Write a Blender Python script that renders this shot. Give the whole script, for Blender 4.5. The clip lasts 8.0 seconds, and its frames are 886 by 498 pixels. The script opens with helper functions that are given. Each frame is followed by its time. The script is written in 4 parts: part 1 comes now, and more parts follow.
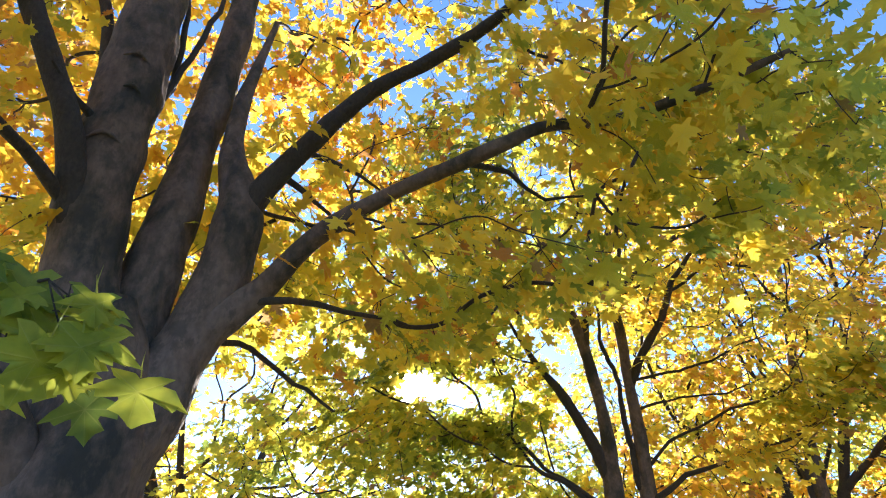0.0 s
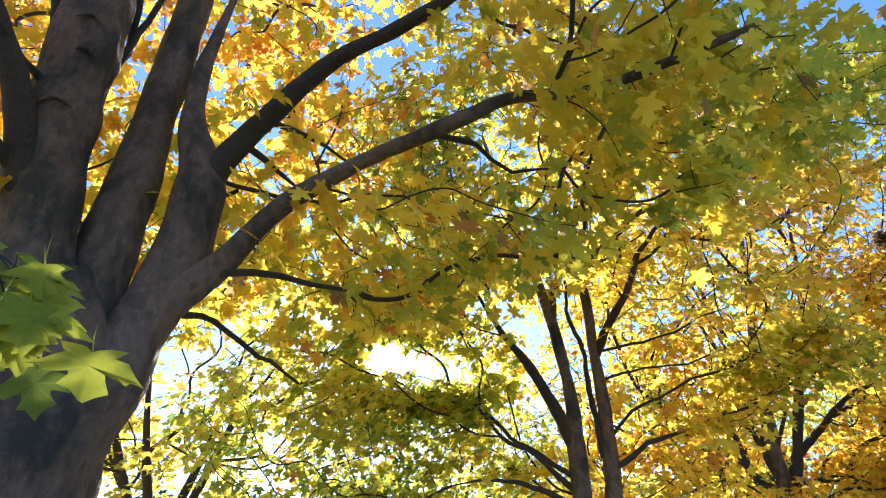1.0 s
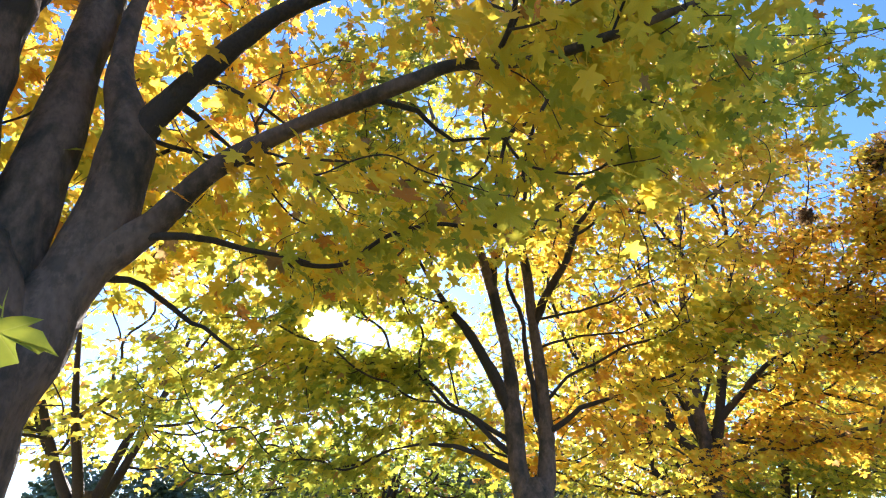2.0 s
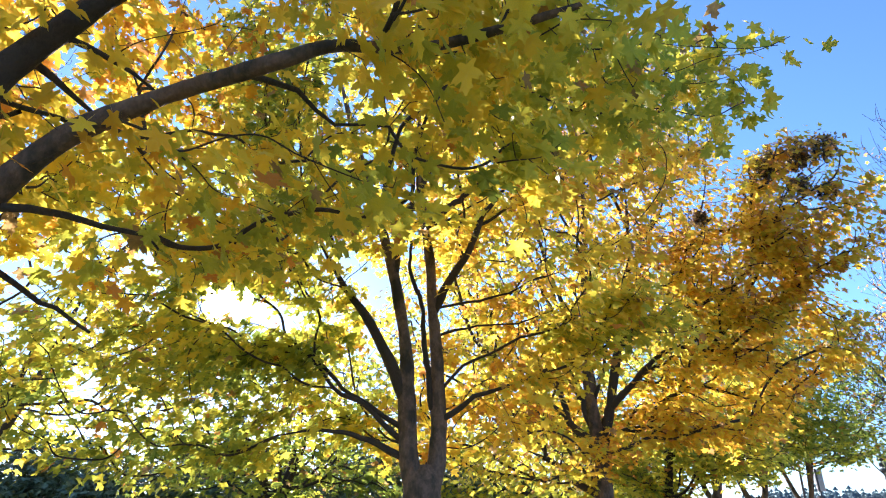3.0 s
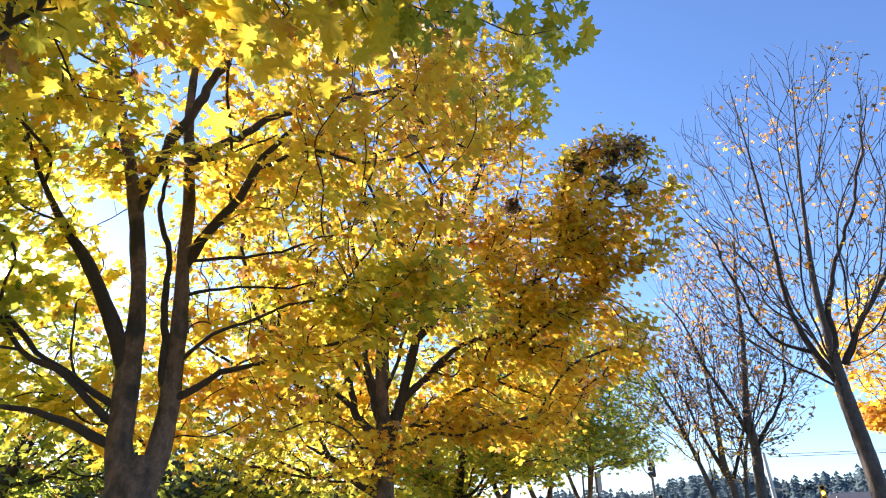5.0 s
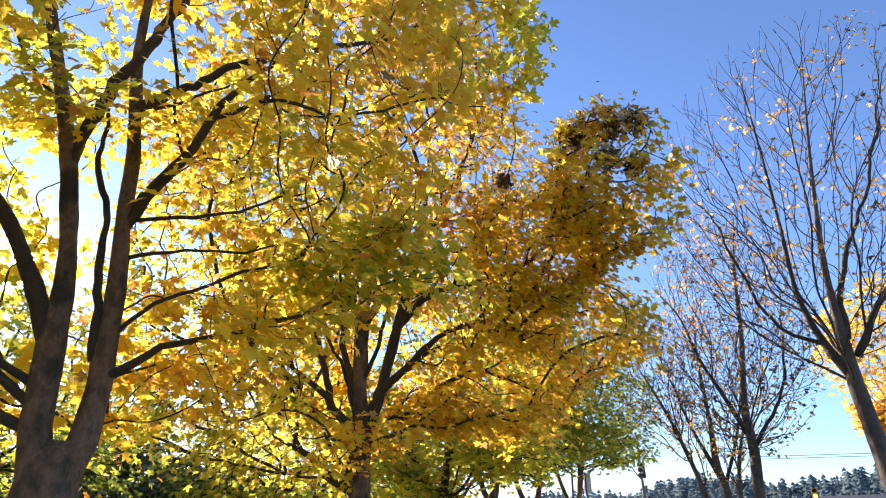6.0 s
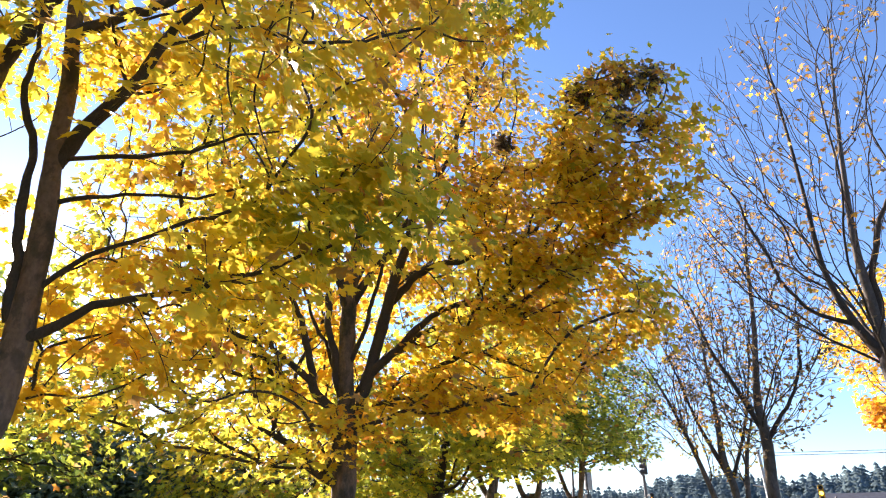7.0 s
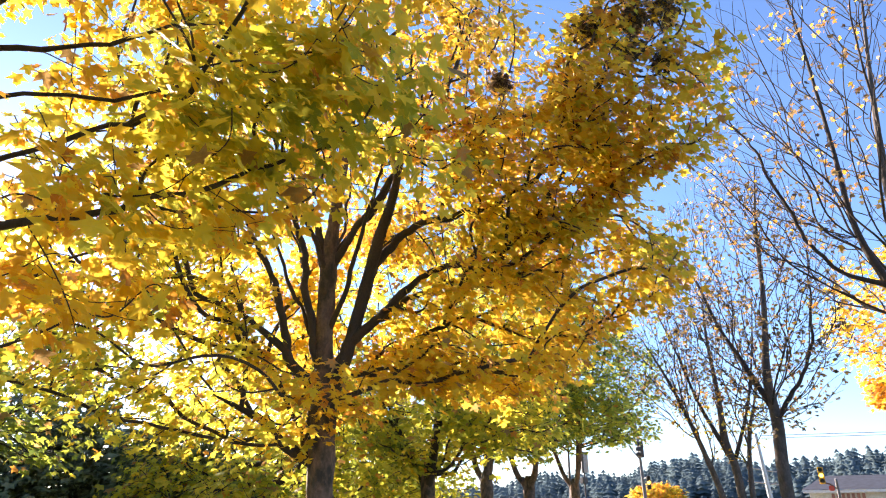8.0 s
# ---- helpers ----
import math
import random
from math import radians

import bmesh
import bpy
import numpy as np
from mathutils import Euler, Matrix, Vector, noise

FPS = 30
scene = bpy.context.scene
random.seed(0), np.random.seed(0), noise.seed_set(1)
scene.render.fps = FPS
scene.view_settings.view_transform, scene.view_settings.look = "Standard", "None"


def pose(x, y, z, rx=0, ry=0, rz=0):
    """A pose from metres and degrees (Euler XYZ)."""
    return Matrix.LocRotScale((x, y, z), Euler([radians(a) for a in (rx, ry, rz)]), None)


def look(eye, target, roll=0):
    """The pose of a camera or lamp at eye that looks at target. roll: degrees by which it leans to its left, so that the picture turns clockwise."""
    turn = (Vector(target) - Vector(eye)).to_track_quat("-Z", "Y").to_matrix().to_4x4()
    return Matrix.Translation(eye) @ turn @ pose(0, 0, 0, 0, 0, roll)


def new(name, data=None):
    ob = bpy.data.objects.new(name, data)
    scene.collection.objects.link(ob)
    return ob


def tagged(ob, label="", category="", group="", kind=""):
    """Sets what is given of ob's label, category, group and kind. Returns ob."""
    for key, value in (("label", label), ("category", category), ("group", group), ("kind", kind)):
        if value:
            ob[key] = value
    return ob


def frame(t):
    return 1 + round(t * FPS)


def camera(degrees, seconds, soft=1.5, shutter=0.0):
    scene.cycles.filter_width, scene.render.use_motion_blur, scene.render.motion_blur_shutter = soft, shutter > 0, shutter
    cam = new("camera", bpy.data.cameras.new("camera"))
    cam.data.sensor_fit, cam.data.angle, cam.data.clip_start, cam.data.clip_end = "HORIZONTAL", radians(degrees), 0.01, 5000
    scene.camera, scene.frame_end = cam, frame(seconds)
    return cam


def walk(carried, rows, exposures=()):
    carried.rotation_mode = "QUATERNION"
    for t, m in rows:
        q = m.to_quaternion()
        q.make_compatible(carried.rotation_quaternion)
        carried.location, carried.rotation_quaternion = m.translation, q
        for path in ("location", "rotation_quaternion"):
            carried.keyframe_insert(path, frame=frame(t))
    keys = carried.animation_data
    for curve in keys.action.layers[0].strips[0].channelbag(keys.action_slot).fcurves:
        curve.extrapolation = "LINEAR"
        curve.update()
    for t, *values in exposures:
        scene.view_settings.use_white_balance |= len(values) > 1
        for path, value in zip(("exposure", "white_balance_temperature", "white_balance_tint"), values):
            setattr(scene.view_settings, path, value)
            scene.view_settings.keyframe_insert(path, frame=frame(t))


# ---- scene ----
cam = camera(69.7, 8.0, soft=1.1)
METRES, EYE, TILT, LEAN, TURN = 5.2, 1.6, 31.0, -2.0, 0.0
ROWS = [
    (0.0, 0.0, 0.0, 0.0, 0.0, 0.0, -0.0),
    (0.5, 0.0024, 0.002, -0.0001, -1.15, -1.0, -0.15),
    (1.0, 0.006, 0.0037, -0.0006, -2.59, -2.45, -0.35),
    (2.5, 0.0276, 0.0098, 0.0056, -10.73, -6.25, -3.53),
    (3.0, 0.0623, 0.0191, 0.0128, -14.21, -6.54, -5.63),
    (3.5, 0.1053, 0.0427, 0.0017, -16.98, -6.34, -7.54),
    (4.0, 0.1596, 0.0976, -0.0265, -21.82, -5.34, -9.61),
    (4.5, 0.2228, 0.1504, -0.0585, -27.24, -4.5, -11.3),
    (6.0, 0.4008, 0.3315, -0.1706, -29.4, -4.04, -13.99),
    (6.5, 0.4683, 0.3966, -0.2132, -29.4, -4.17, -14.13),
    (7.0, 0.5261, 0.4692, -0.259, -29.35, -4.34, -14.22),
    (7.5, 0.5891, 0.5533, -0.31, -29.65, -4.88, -14.16),
    (8.0, 0.6614, 0.6207, -0.3578, -29.77, -5.48, -14.25),
]
walk(cam, [(t, pose(0, 0, EYE, TILT, LEAN, TURN) @ pose(METRES * x, METRES * y, METRES * z, 90 + pitch, roll, yaw)) for t, x, y, z, yaw, pitch, roll in ROWS],
     exposures=[(0.0, 2.0, 6300, 20), (2.5, 2.0, 6100, 20), (3.5, 1.87, 6200, 20), (4.0, 1.78, 6350, 21), (4.5, 1.84, 6550, 22), (6.0, 1.72, 6900, 24), (7.0, 1.92, 7050, 24), (7.5, 1.88, 7100, 24), (8.0, 2.12, 7150, 25)])
# ---- world, sun, exposure ----
SUN_EL, SUN_AZ = 18.4, -4.4          # degrees up, degrees clockwise from +y
sun_way = Vector((math.sin(radians(SUN_AZ)) * math.cos(radians(SUN_EL)), math.cos(radians(SUN_AZ)) * math.cos(radians(SUN_EL)), math.sin(radians(SUN_EL))))
world = bpy.data.worlds.new("sky")
scene.world = world
world.use_nodes = True
wn = world.node_tree.nodes
wl = world.node_tree.links
sky = wn.new("ShaderNodeTexSky")
sky.sky_type, sky.sun_disc = "NISHITA", False
sky.sun_elevation, sky.sun_rotation = radians(SUN_EL), radians(SUN_AZ)
sky.air_density, sky.dust_density, sky.ozone_density = 1.0, 0.15, 6.0
wl.new(sky.outputs[0], wn["Background"].inputs[0])
wn["Background"].inputs[1].default_value = 0.094
lamp = bpy.data.lights.new("sun", "SUN")
lamp.energy, lamp.angle, lamp.color = 5.0, radians(0.6), (1.0, 0.93, 0.80)
sun_lamp = new("sun", lamp)
sun_lamp.matrix_world = look((0, 0, 30), Vector((0, 0, 30)) - sun_way)


# ---- materials ----


def nodes_of(name):
    m = bpy.data.materials.new(name)
    m.use_nodes = True
    n, l = m.node_tree.nodes, m.node_tree.links
    return m, n, l, n["Principled BSDF"]


def ramp(n, stops):
    r = n.new("ShaderNodeValToRGB")
    e = r.color_ramp.elements
    while len(e) < len(stops):
        e.new(0.5)
    for el, (p, c) in zip(e, stops):
        el.position, el.color = p, (*c, 1)
    return r


RIPE = [(0.0, (0.05, 0.095, 0.03)), (0.2, (0.19, 0.27, 0.04)), (0.36, (0.46, 0.48, 0.05)), (0.52, (0.82, 0.66, 0.06)),
        (0.68, (0.81, 0.50, 0.04)), (0.82, (0.62, 0.24, 0.04)), (0.88, (0.40, 0.26, 0.10)), (0.94, (0.30, 0.20, 0.09)), (1.0, (0.06, 0.036, 0.024))]


def leaf_material(name):
    """Maple leaf: the attribute 'ripe' gives its autumn colour, with blotches and paler veins."""
    m, n, l, b = nodes_of(name)
    at = n.new("ShaderNodeAttribute")
    at.attribute_name = "ripe"
    tc = n.new("ShaderNodeTexCoord")
    nz = n.new("ShaderNodeTexNoise")
    nz.inputs["Scale"].default_value, nz.inputs["Detail"].default_value = 26.0, 3.0
    l.new(tc.outputs["Object"], nz.inputs["Vector"])
    ma = n.new("ShaderNodeMath")
    ma.operation = "MULTIPLY_ADD"
    ma.inputs[1].default_value, ma.inputs[2].default_value = 0.16, -0.08
    l.new(nz.outputs[0], ma.inputs[0])
    ad = n.new("ShaderNodeMath")
    ad.operation, ad.use_clamp = "ADD", True
    l.new(at.outputs["Fac"], ad.inputs[0])
    l.new(ma.outputs[0], ad.inputs[1])
    r0 = ramp(n, RIPE)
    l.new(ad.outputs[0], r0.inputs[0])
    av = n.new("ShaderNodeAttribute")
    av.attribute_name = "vein"
    pw = n.new("ShaderNodeMath")
    pw.operation = "POWER"
    pw.inputs[1].default_value = 14.0
    l.new(av.outputs["Fac"], pw.inputs[0])
    pm = n.new("ShaderNodeMath")
    pm.operation = "MULTIPLY"
    pm.inputs[1].default_value = 0.2
    l.new(pw.outputs[0], pm.inputs[0])
    r = n.new("ShaderNodeMix")
    r.data_type = "RGBA"
    r.inputs["B"].default_value = (0.62, 0.55, 0.18, 1)
    l.new(pm.outputs[0], r.inputs["Factor"])
    l.new(r0.outputs[0], r.inputs["A"])
    bp = n.new("ShaderNodeBump")
    bp.inputs["Strength"].default_value, bp.inputs["Distance"].default_value = 0.35, 0.01
    l.new(pw.outputs[0], bp.inputs["Height"])
    l.new(bp.outputs[0], b.inputs["Normal"])
    b.inputs["Roughness"].default_value = 0.42
    b.inputs["Specular IOR Level"].default_value = 0.35
    l.new(r.outputs["Result"], b.inputs["Base Color"])
    tr = n.new("ShaderNodeBsdfTranslucent")
    ga = n.new("ShaderNodeGamma")
    ga.inputs[1].default_value = 0.95
    l.new(r.outputs["Result"], ga.inputs[0])
    l.new(ga.outputs[0], tr.inputs[0])
    mx = n.new("ShaderNodeMixShader")
    mx.inputs[0].default_value = 0.62
    l.new(b.outputs[0], mx.inputs[1])
    l.new(tr.outputs[0], mx.inputs[2])
    l.new(mx.outputs[0], n["Material Output"].inputs[0])
    return m


def bark_material(name, dark, light, scale=1.0, lichen=0.5):
    """Smooth maple bark: fine streaks, level creases, dark weathered and mossy patches."""
    m, n, l, b = nodes_of(name)
    tc = n.new("ShaderNodeTexCoord")

    def noise_at(stretch, size, detail):
        mp = n.new("ShaderNodeMapping")
        mp.inputs["Scale"].default_value = stretch
        l.new(tc.outputs["Object"], mp.inputs[0])
        t = n.new("ShaderNodeTexNoise")
        t.inputs["Scale"].default_value, t.inputs["Detail"].default_value = size, detail
        l.new(mp.outputs[0], t.inputs["Vector"])
        return t

    def mixed(fac, a, bb):
        mx = n.new("ShaderNodeMix")
        mx.data_type = "RGBA"
        l.new(fac, mx.inputs["Factor"])
        l.new(a, mx.inputs["A"])
        mx.inputs["B"].default_value = (*bb, 1)
        return mx.outputs["Result"]
    big = noise_at((1, 1, 0.6), 2.6, 7.0)
    patch = noise_at((1, 1, 0.7), 9.0, 10.0)
    for t in (big, patch):
        t.inputs["Roughness"].default_value = 0.68
    fine = noise_at((scale, scale, scale * 0.55), 30.0, 8.0)
    crease = noise_at((1, 1, 1.6), 5.0, 6.0)
    r = ramp(n, [(0.15, dark), (0.85, light)])
    l.new(fine.outputs[0], r.inputs[0])
    moss = ramp(n, [(0.47, (0, 0, 0)), (0.60, (lichen, lichen, lichen))])
    l.new(big.outputs[0], moss.inputs[0])
    spots = ramp(n, [(0.52, (0, 0, 0)), (0.60, (0.6, 0.6, 0.6))])
    l.new(patch.outputs[0], spots.inputs[0])
    cut = ramp(n, [(0.60, (0, 0, 0)), (0.74, (0.45, 0.45, 0.45))])
    l.new(crease.outputs[0], cut.inputs[0])
    c = mixed(moss.outputs[0], r.outputs[0], (0.020, 0.021, 0.016))
    c = mixed(spots.outputs[0], c, (0.045, 0.036, 0.030))
    c = mixed(cut.outputs[0], c, (0.030, 0.022, 0.018))
    l.new(c, b.inputs["Base Color"])
    b.inputs["Roughness"].default_value = 0.85
    add = n.new("ShaderNodeMath")
    add.operation = "SUBTRACT"
    l.new(fine.outputs[0], add.inputs[0])
    l.new(cut.outputs[0], add.inputs[1])
    bp = n.new("ShaderNodeBump")
    bp.inputs["Strength"].default_value, bp.inputs["Distance"].default_value = 0.8, 0.014
    l.new(add.outputs[0], bp.inputs["Height"])
    l.new(bp.outputs[0], b.inputs["Normal"])
    return m


def plain(name, colour, rough=0.6, metal=0.0, spread=0.15, scale=8.0):
    m, n, l, b = nodes_of(name)
    tc = n.new("ShaderNodeTexCoord")
    nz = n.new("ShaderNodeTexNoise")
    nz.inputs["Scale"].default_value, nz.inputs["Detail"].default_value = scale, 5.0
    l.new(tc.outputs["Object"], nz.inputs["Vector"])
    r = ramp(n, [(0.3, tuple(c * (1 - spread) for c in colour)), (0.7, tuple(min(1, c * (1 + spread)) for c in colour))])
    l.new(nz.outputs[0], r.inputs[0])
    l.new(r.outputs[0], b.inputs["Base Color"])
    b.inputs["Roughness"].default_value, b.inputs["Metallic"].default_value = rough, metal
    return m


def glowing(name, colour, strength):
    m, n, l, b = nodes_of(name)
    b.inputs["Base Color"].default_value = (*colour, 1)
    b.inputs["Emission Color"].default_value = (*colour, 1)
    b.inputs["Emission Strength"].default_value = strength
    return m


def bounce_litter_material(name):
    """Unseen lawn with guessed yellow and brown leaf litter, pale to bounce light upwards."""
    m, n, l, b = nodes_of(name)
    tc = n.new("ShaderNodeTexCoord")
    vo = n.new("ShaderNodeTexVoronoi")
    vo.inputs["Scale"].default_value = 7.0
    l.new(tc.outputs["Object"], vo.inputs["Vector"])
    nz = n.new("ShaderNodeTexNoise")
    nz.inputs["Scale"].default_value, nz.inputs["Detail"].default_value = 0.6, 6.0
    l.new(tc.outputs["Object"], nz.inputs["Vector"])
    leaf = ramp(n, [(0.0, (0.50, 0.36, 0.06)), (0.4, (0.42, 0.30, 0.10)), (0.7, (0.30, 0.20, 0.09)), (1.0, (0.55, 0.42, 0.08))])
    l.new(vo.outputs["Color"], leaf.inputs[0])
    lawn = ramp(n, [(0.3, (0.06, 0.10, 0.025)), (0.7, (0.12, 0.15, 0.05))])
    l.new(nz.outputs[0], lawn.inputs[0])
    share = ramp(n, [(0.35, (0.2, 0.2, 0.2)), (0.6, (0.95, 0.95, 0.95))])
    l.new(nz.outputs[0], share.inputs[0])
    mx = n.new("ShaderNodeMix")
    mx.data_type = "RGBA"
    l.new(share.outputs[0], mx.inputs["Factor"])
    l.new(lawn.outputs[0], mx.inputs["A"])
    l.new(leaf.outputs[0], mx.inputs["B"])
    l.new(mx.outputs["Result"], b.inputs["Base Color"])
    b.inputs["Roughness"].default_value = 0.85
    bp = n.new("ShaderNodeBump")
    bp.inputs["Strength"].default_value, bp.inputs["Distance"].default_value = 0.8, 0.03
    l.new(vo.outputs["Distance"], bp.inputs["Height"])
    l.new(bp.outputs[0], b.inputs["Normal"])
    return m


GRASS = bounce_litter_material("guessed_litter_bounce")
LEAF = leaf_material("maple_leaf")
BARK = bark_material("maple_bark", (0.078, 0.051, 0.039), (0.195, 0.132, 0.10), 1.0, 0.9)
TWIG = bark_material("twig_bark", (0.022, 0.016, 0.013), (0.065, 0.047, 0.036), 2.0, 0.3)
GREYBARK = bark_material("grey_bark", (0.05, 0.041, 0.036), (0.13, 0.108, 0.095))
# Distance haze put into the colour: paler, bluer; translucency evens out the shading.
NEEDLE = plain("hazed_conifer", (0.14, 0.20, 0.215), 1.0, 0, 0.3, 0.05)
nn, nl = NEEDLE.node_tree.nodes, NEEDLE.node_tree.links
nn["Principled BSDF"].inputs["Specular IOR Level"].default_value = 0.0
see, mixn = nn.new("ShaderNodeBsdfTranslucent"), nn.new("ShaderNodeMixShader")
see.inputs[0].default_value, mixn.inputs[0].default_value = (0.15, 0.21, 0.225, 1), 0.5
nl.new(nn["Principled BSDF"].outputs[0], mixn.inputs[1])
nl.new(see.outputs[0], mixn.inputs[2])
nl.new(mixn.outputs[0], nn["Material Output"].inputs[0])
HEDGE = plain("hedge_leaf", (0.12, 0.165, 0.08), 0.45, 0, 0.5, 6.0)
STEEL = plain("galvanised_steel", (0.35, 0.36, 0.37), 0.45, 0.7)
GREYPAINT = plain("grey_painted_steel", (0.10, 0.10, 0.105), 0.5, 0.2)
DARK = plain("dark_painted_metal", (0.03, 0.03, 0.032), 0.5)
YELLOW = plain("yellow_painted_metal", (0.65, 0.38, 0.02), 0.45)
AMBER = glowing("amber_lens", (1.0, 0.45, 0.03), 6.0)
RED = plain("red_painted_metal", (0.35, 0.05, 0.03), 0.5)
ROOF = plain("slate_blue_roof", (0.035, 0.043, 0.06), 0.9, 0, 0.3, 2.0)
WALL = plain("pale_wall", (0.55, 0.54, 0.52), 0.8)
LETTER = plain("sign_letters", (0.28, 0.14, 0.13), 0.6)
PANEL = plain("grey_sign_back", (0.28, 0.29, 0.30), 0.5, 0.4)

# ---- mesh helpers ----


def raw_mesh(name, co, tris, material, smooth=True, ripe=None, vein=None):
    """A mesh from numpy arrays: points (n x 3) and faces (m x 3 or m x 4)."""
    me = bpy.data.meshes.new(name)
    co, tris = np.asarray(co, np.float32), np.asarray(tris, np.int32)
    k = tris.shape[1]
    me.vertices.add(len(co))
    me.vertices.foreach_set("co", co.ravel())
    me.loops.add(tris.size)
    me.loops.foreach_set("vertex_index", tris.ravel())
    me.polygons.add(len(tris))
    me.polygons.foreach_set("loop_start", np.arange(0, tris.size, k, dtype=np.int32))
    me.polygons.foreach_set("use_smooth", np.full(len(tris), smooth, dtype=bool))
    for key, values in (("ripe", ripe), ("vein", vein)):
        if values is not None:
            at = me.attributes.new(key, "FLOAT", "POINT")
            at.data.foreach_set("value", np.asarray(values, np.float32))
    me.update(calc_edges=True)
    me.materials.append(material)
    return me


def part(name, me, parent, label=""):
    ob = new(name, me)
    ob.parent = parent
    if label:
        ob["label"] = label
    return ob


def bm_mesh(name, bm, material, smooth=False):
    me = bpy.data.meshes.new(name)
    bm.to_mesh(me)
    bm.free()
    for p in me.polygons:
        p.use_smooth = smooth
    me.materials.append(material)
    return me


def box(name, size, at, material, bevel=0.02, rot=0.0):
    bm = bmesh.new()
    bmesh.ops.create_cube(bm, size=1.0, matrix=Matrix.Diagonal((*size, 1)))
    if bevel:
        bmesh.ops.bevel(bm, geom=bm.edges[:], offset=bevel, segments=2, affect="EDGES")
    bmesh.ops.transform(bm, matrix=pose(*at, 0, 0, rot), verts=bm.verts)
    return bm_mesh(name, bm, material)


def tube(co, rad, sides, rough=0.0, seed=0.0):
    """Points and quads of a tapering tube along co, closed at its end by a point-like ring."""
    co, rad = np.asarray(co, float), np.asarray(rad, float)
    d = np.gradient(co, axis=0)
    d /= np.linalg.norm(d, axis=1)[:, None] + 1e-9
    ref = np.array([0.31, 0.95, 0.05]) if abs(d[0, 2]) > 0.6 else np.array([0.02, 0.05, 1.0])
    a = np.cross(d, ref)
    a /= np.linalg.norm(a, axis=1)[:, None] + 1e-9
    b = np.cross(d, a)
    th = np.arange(sides) * 2 * math.pi / sides
    ring = a[:, None, :] * np.cos(th)[None, :, None] + b[:, None, :] * np.sin(th)[None, :, None]
    rr = np.repeat(rad[:, None], sides, 1)
    if rough:
        for i in range(len(co)):
            for j in range(sides):
                q = Vector(co[i] + ring[i, j] * rad[i])
                rr[i, j] *= 1 + rough * (noise.noise(q * 3.0 + Vector((seed, 0, 0))) + 0.55 * noise.noise(Vector((q.x * 13, q.y * 13, q.z * 4)))
                                         + 0.5 * max(0.0, noise.noise(Vector((q.x * 3, q.y * 3, q.z * 9 + seed))) - 0.25))
    v = (co[:, None, :] + ring * rr[:, :, None]).reshape(-1, 3)
    i = np.arange(len(co) - 1)[:, None] * sides
    j = np.arange(sides)[None, :]
    k = (j + 1) % sides
    q = np.stack([i + j, i + k, i + sides + k, i + sides + j], -1).reshape(-1, 4)
    return v, q


def spline(pts, step):
    """Catmull-Rom through rows of x, y, z, radius."""
    p = np.asarray(pts, float)
    p = np.vstack([2 * p[0] - p[1], p, 2 * p[-1] - p[-2]])
    out = []
    for i in range(1, len(p) - 2):
        n = max(2, int(np.linalg.norm(p[i + 1, :3] - p[i, :3]) / step))
        u = np.linspace(0, 1, n, endpoint=False)[:, None]
        out.append(0.5 * (2 * p[i] + (p[i + 1] - p[i - 1]) * u + (2 * p[i - 1] - 5 * p[i] + 4 * p[i + 1] - p[i + 2]) * u ** 2
                          + (3 * p[i] - p[i - 1] - 3 * p[i + 1] + p[i + 2]) * u ** 3))
    out = np.vstack([*out, p[-2][None]])
    out[:, 3] = np.maximum(out[:, 3], 0.003)
    if pts[0][3] < 0.09:
        # slender limbs waver
        ease = np.minimum(1, np.arange(len(out)) * step / 0.5)
        for i in range(1, len(out)):
            out[i, :3] += np.array(noise.noise_vector(Vector(out[i, :3]) * 1.7)) * 0.08 * ease[i] + np.array(noise.noise_vector(Vector(out[i, :3]) * 5.5)) * 0.035 * ease[i]
    return out


# ---- maple leaves ----
# right half of the outline, from the stalk to the tip (the leaf is one long)
HALF_FINE = [(0.10, -0.06), (0.28, -0.14), (0.47, -0.09), (0.36, 0.05), (0.33, 0.12), (0.47, 0.21), (0.60, 0.28), (0.80, 0.48), (0.58, 0.46), (0.54, 0.57),
             (0.36, 0.50), (0.24, 0.47), (0.25, 0.60), (0.34, 0.76), (0.17, 0.79), (0.06, 0.93)]
HALF_MID = [(0.40, -0.12), (0.31, 0.10), (0.80, 0.48), (0.24, 0.47), (0.30, 0.76), (0.08, 0.84)]
HALF_FAR = [(0.40, -0.08), (0.74, 0.45), (0.22, 0.48)]


def leaf_shape(half, stalk=False):
    pts = [(0, 0.0)] + half + [(0, 1.0)] + [(-x, y) for x, y in reversed(half)]
    co = [(0.0, 0.32)] + pts
    n = len(pts)
    tris = [(0, 1 + i, 1 + (i + 1) % n) for i in range(n)]
    co = np.array([(x, y - 0.0, 0.0) for x, y in co])
    if stalk:
        k = len(co)
        co = np.vstack([co, [(-0.012, 0.0, 0), (0.012, 0.0, 0), (0.03, -0.35, -0.06), (0.01, -0.36, -0.05), (0.02, -0.7, 0.0)]])
        tris += [(k, k + 1, k + 2), (k, k + 2, k + 3), (k + 2, k + 4, k + 3)]
    # folded along the midrib, lobes drooping, gently cupped
    co[:, 2] += 0.16 * np.abs(co[:, 0]) - 0.30 * co[:, 0] ** 2 - 0.22 * np.maximum(co[:, 1] - 0.3, 0) ** 2
    vein = np.zeros(len(co))
    vein[0] = 1
    far = np.hypot(co[:, 0], co[:, 1] - 0.32)
    for i in range(1, n + 1):
        if far[i] >= far[1 + (i - 2) % n] and far[i] >= far[1 + i % n]:
            vein[i] = 1
    vein[n + 1:] = 1
    return co, np.array(tris), vein


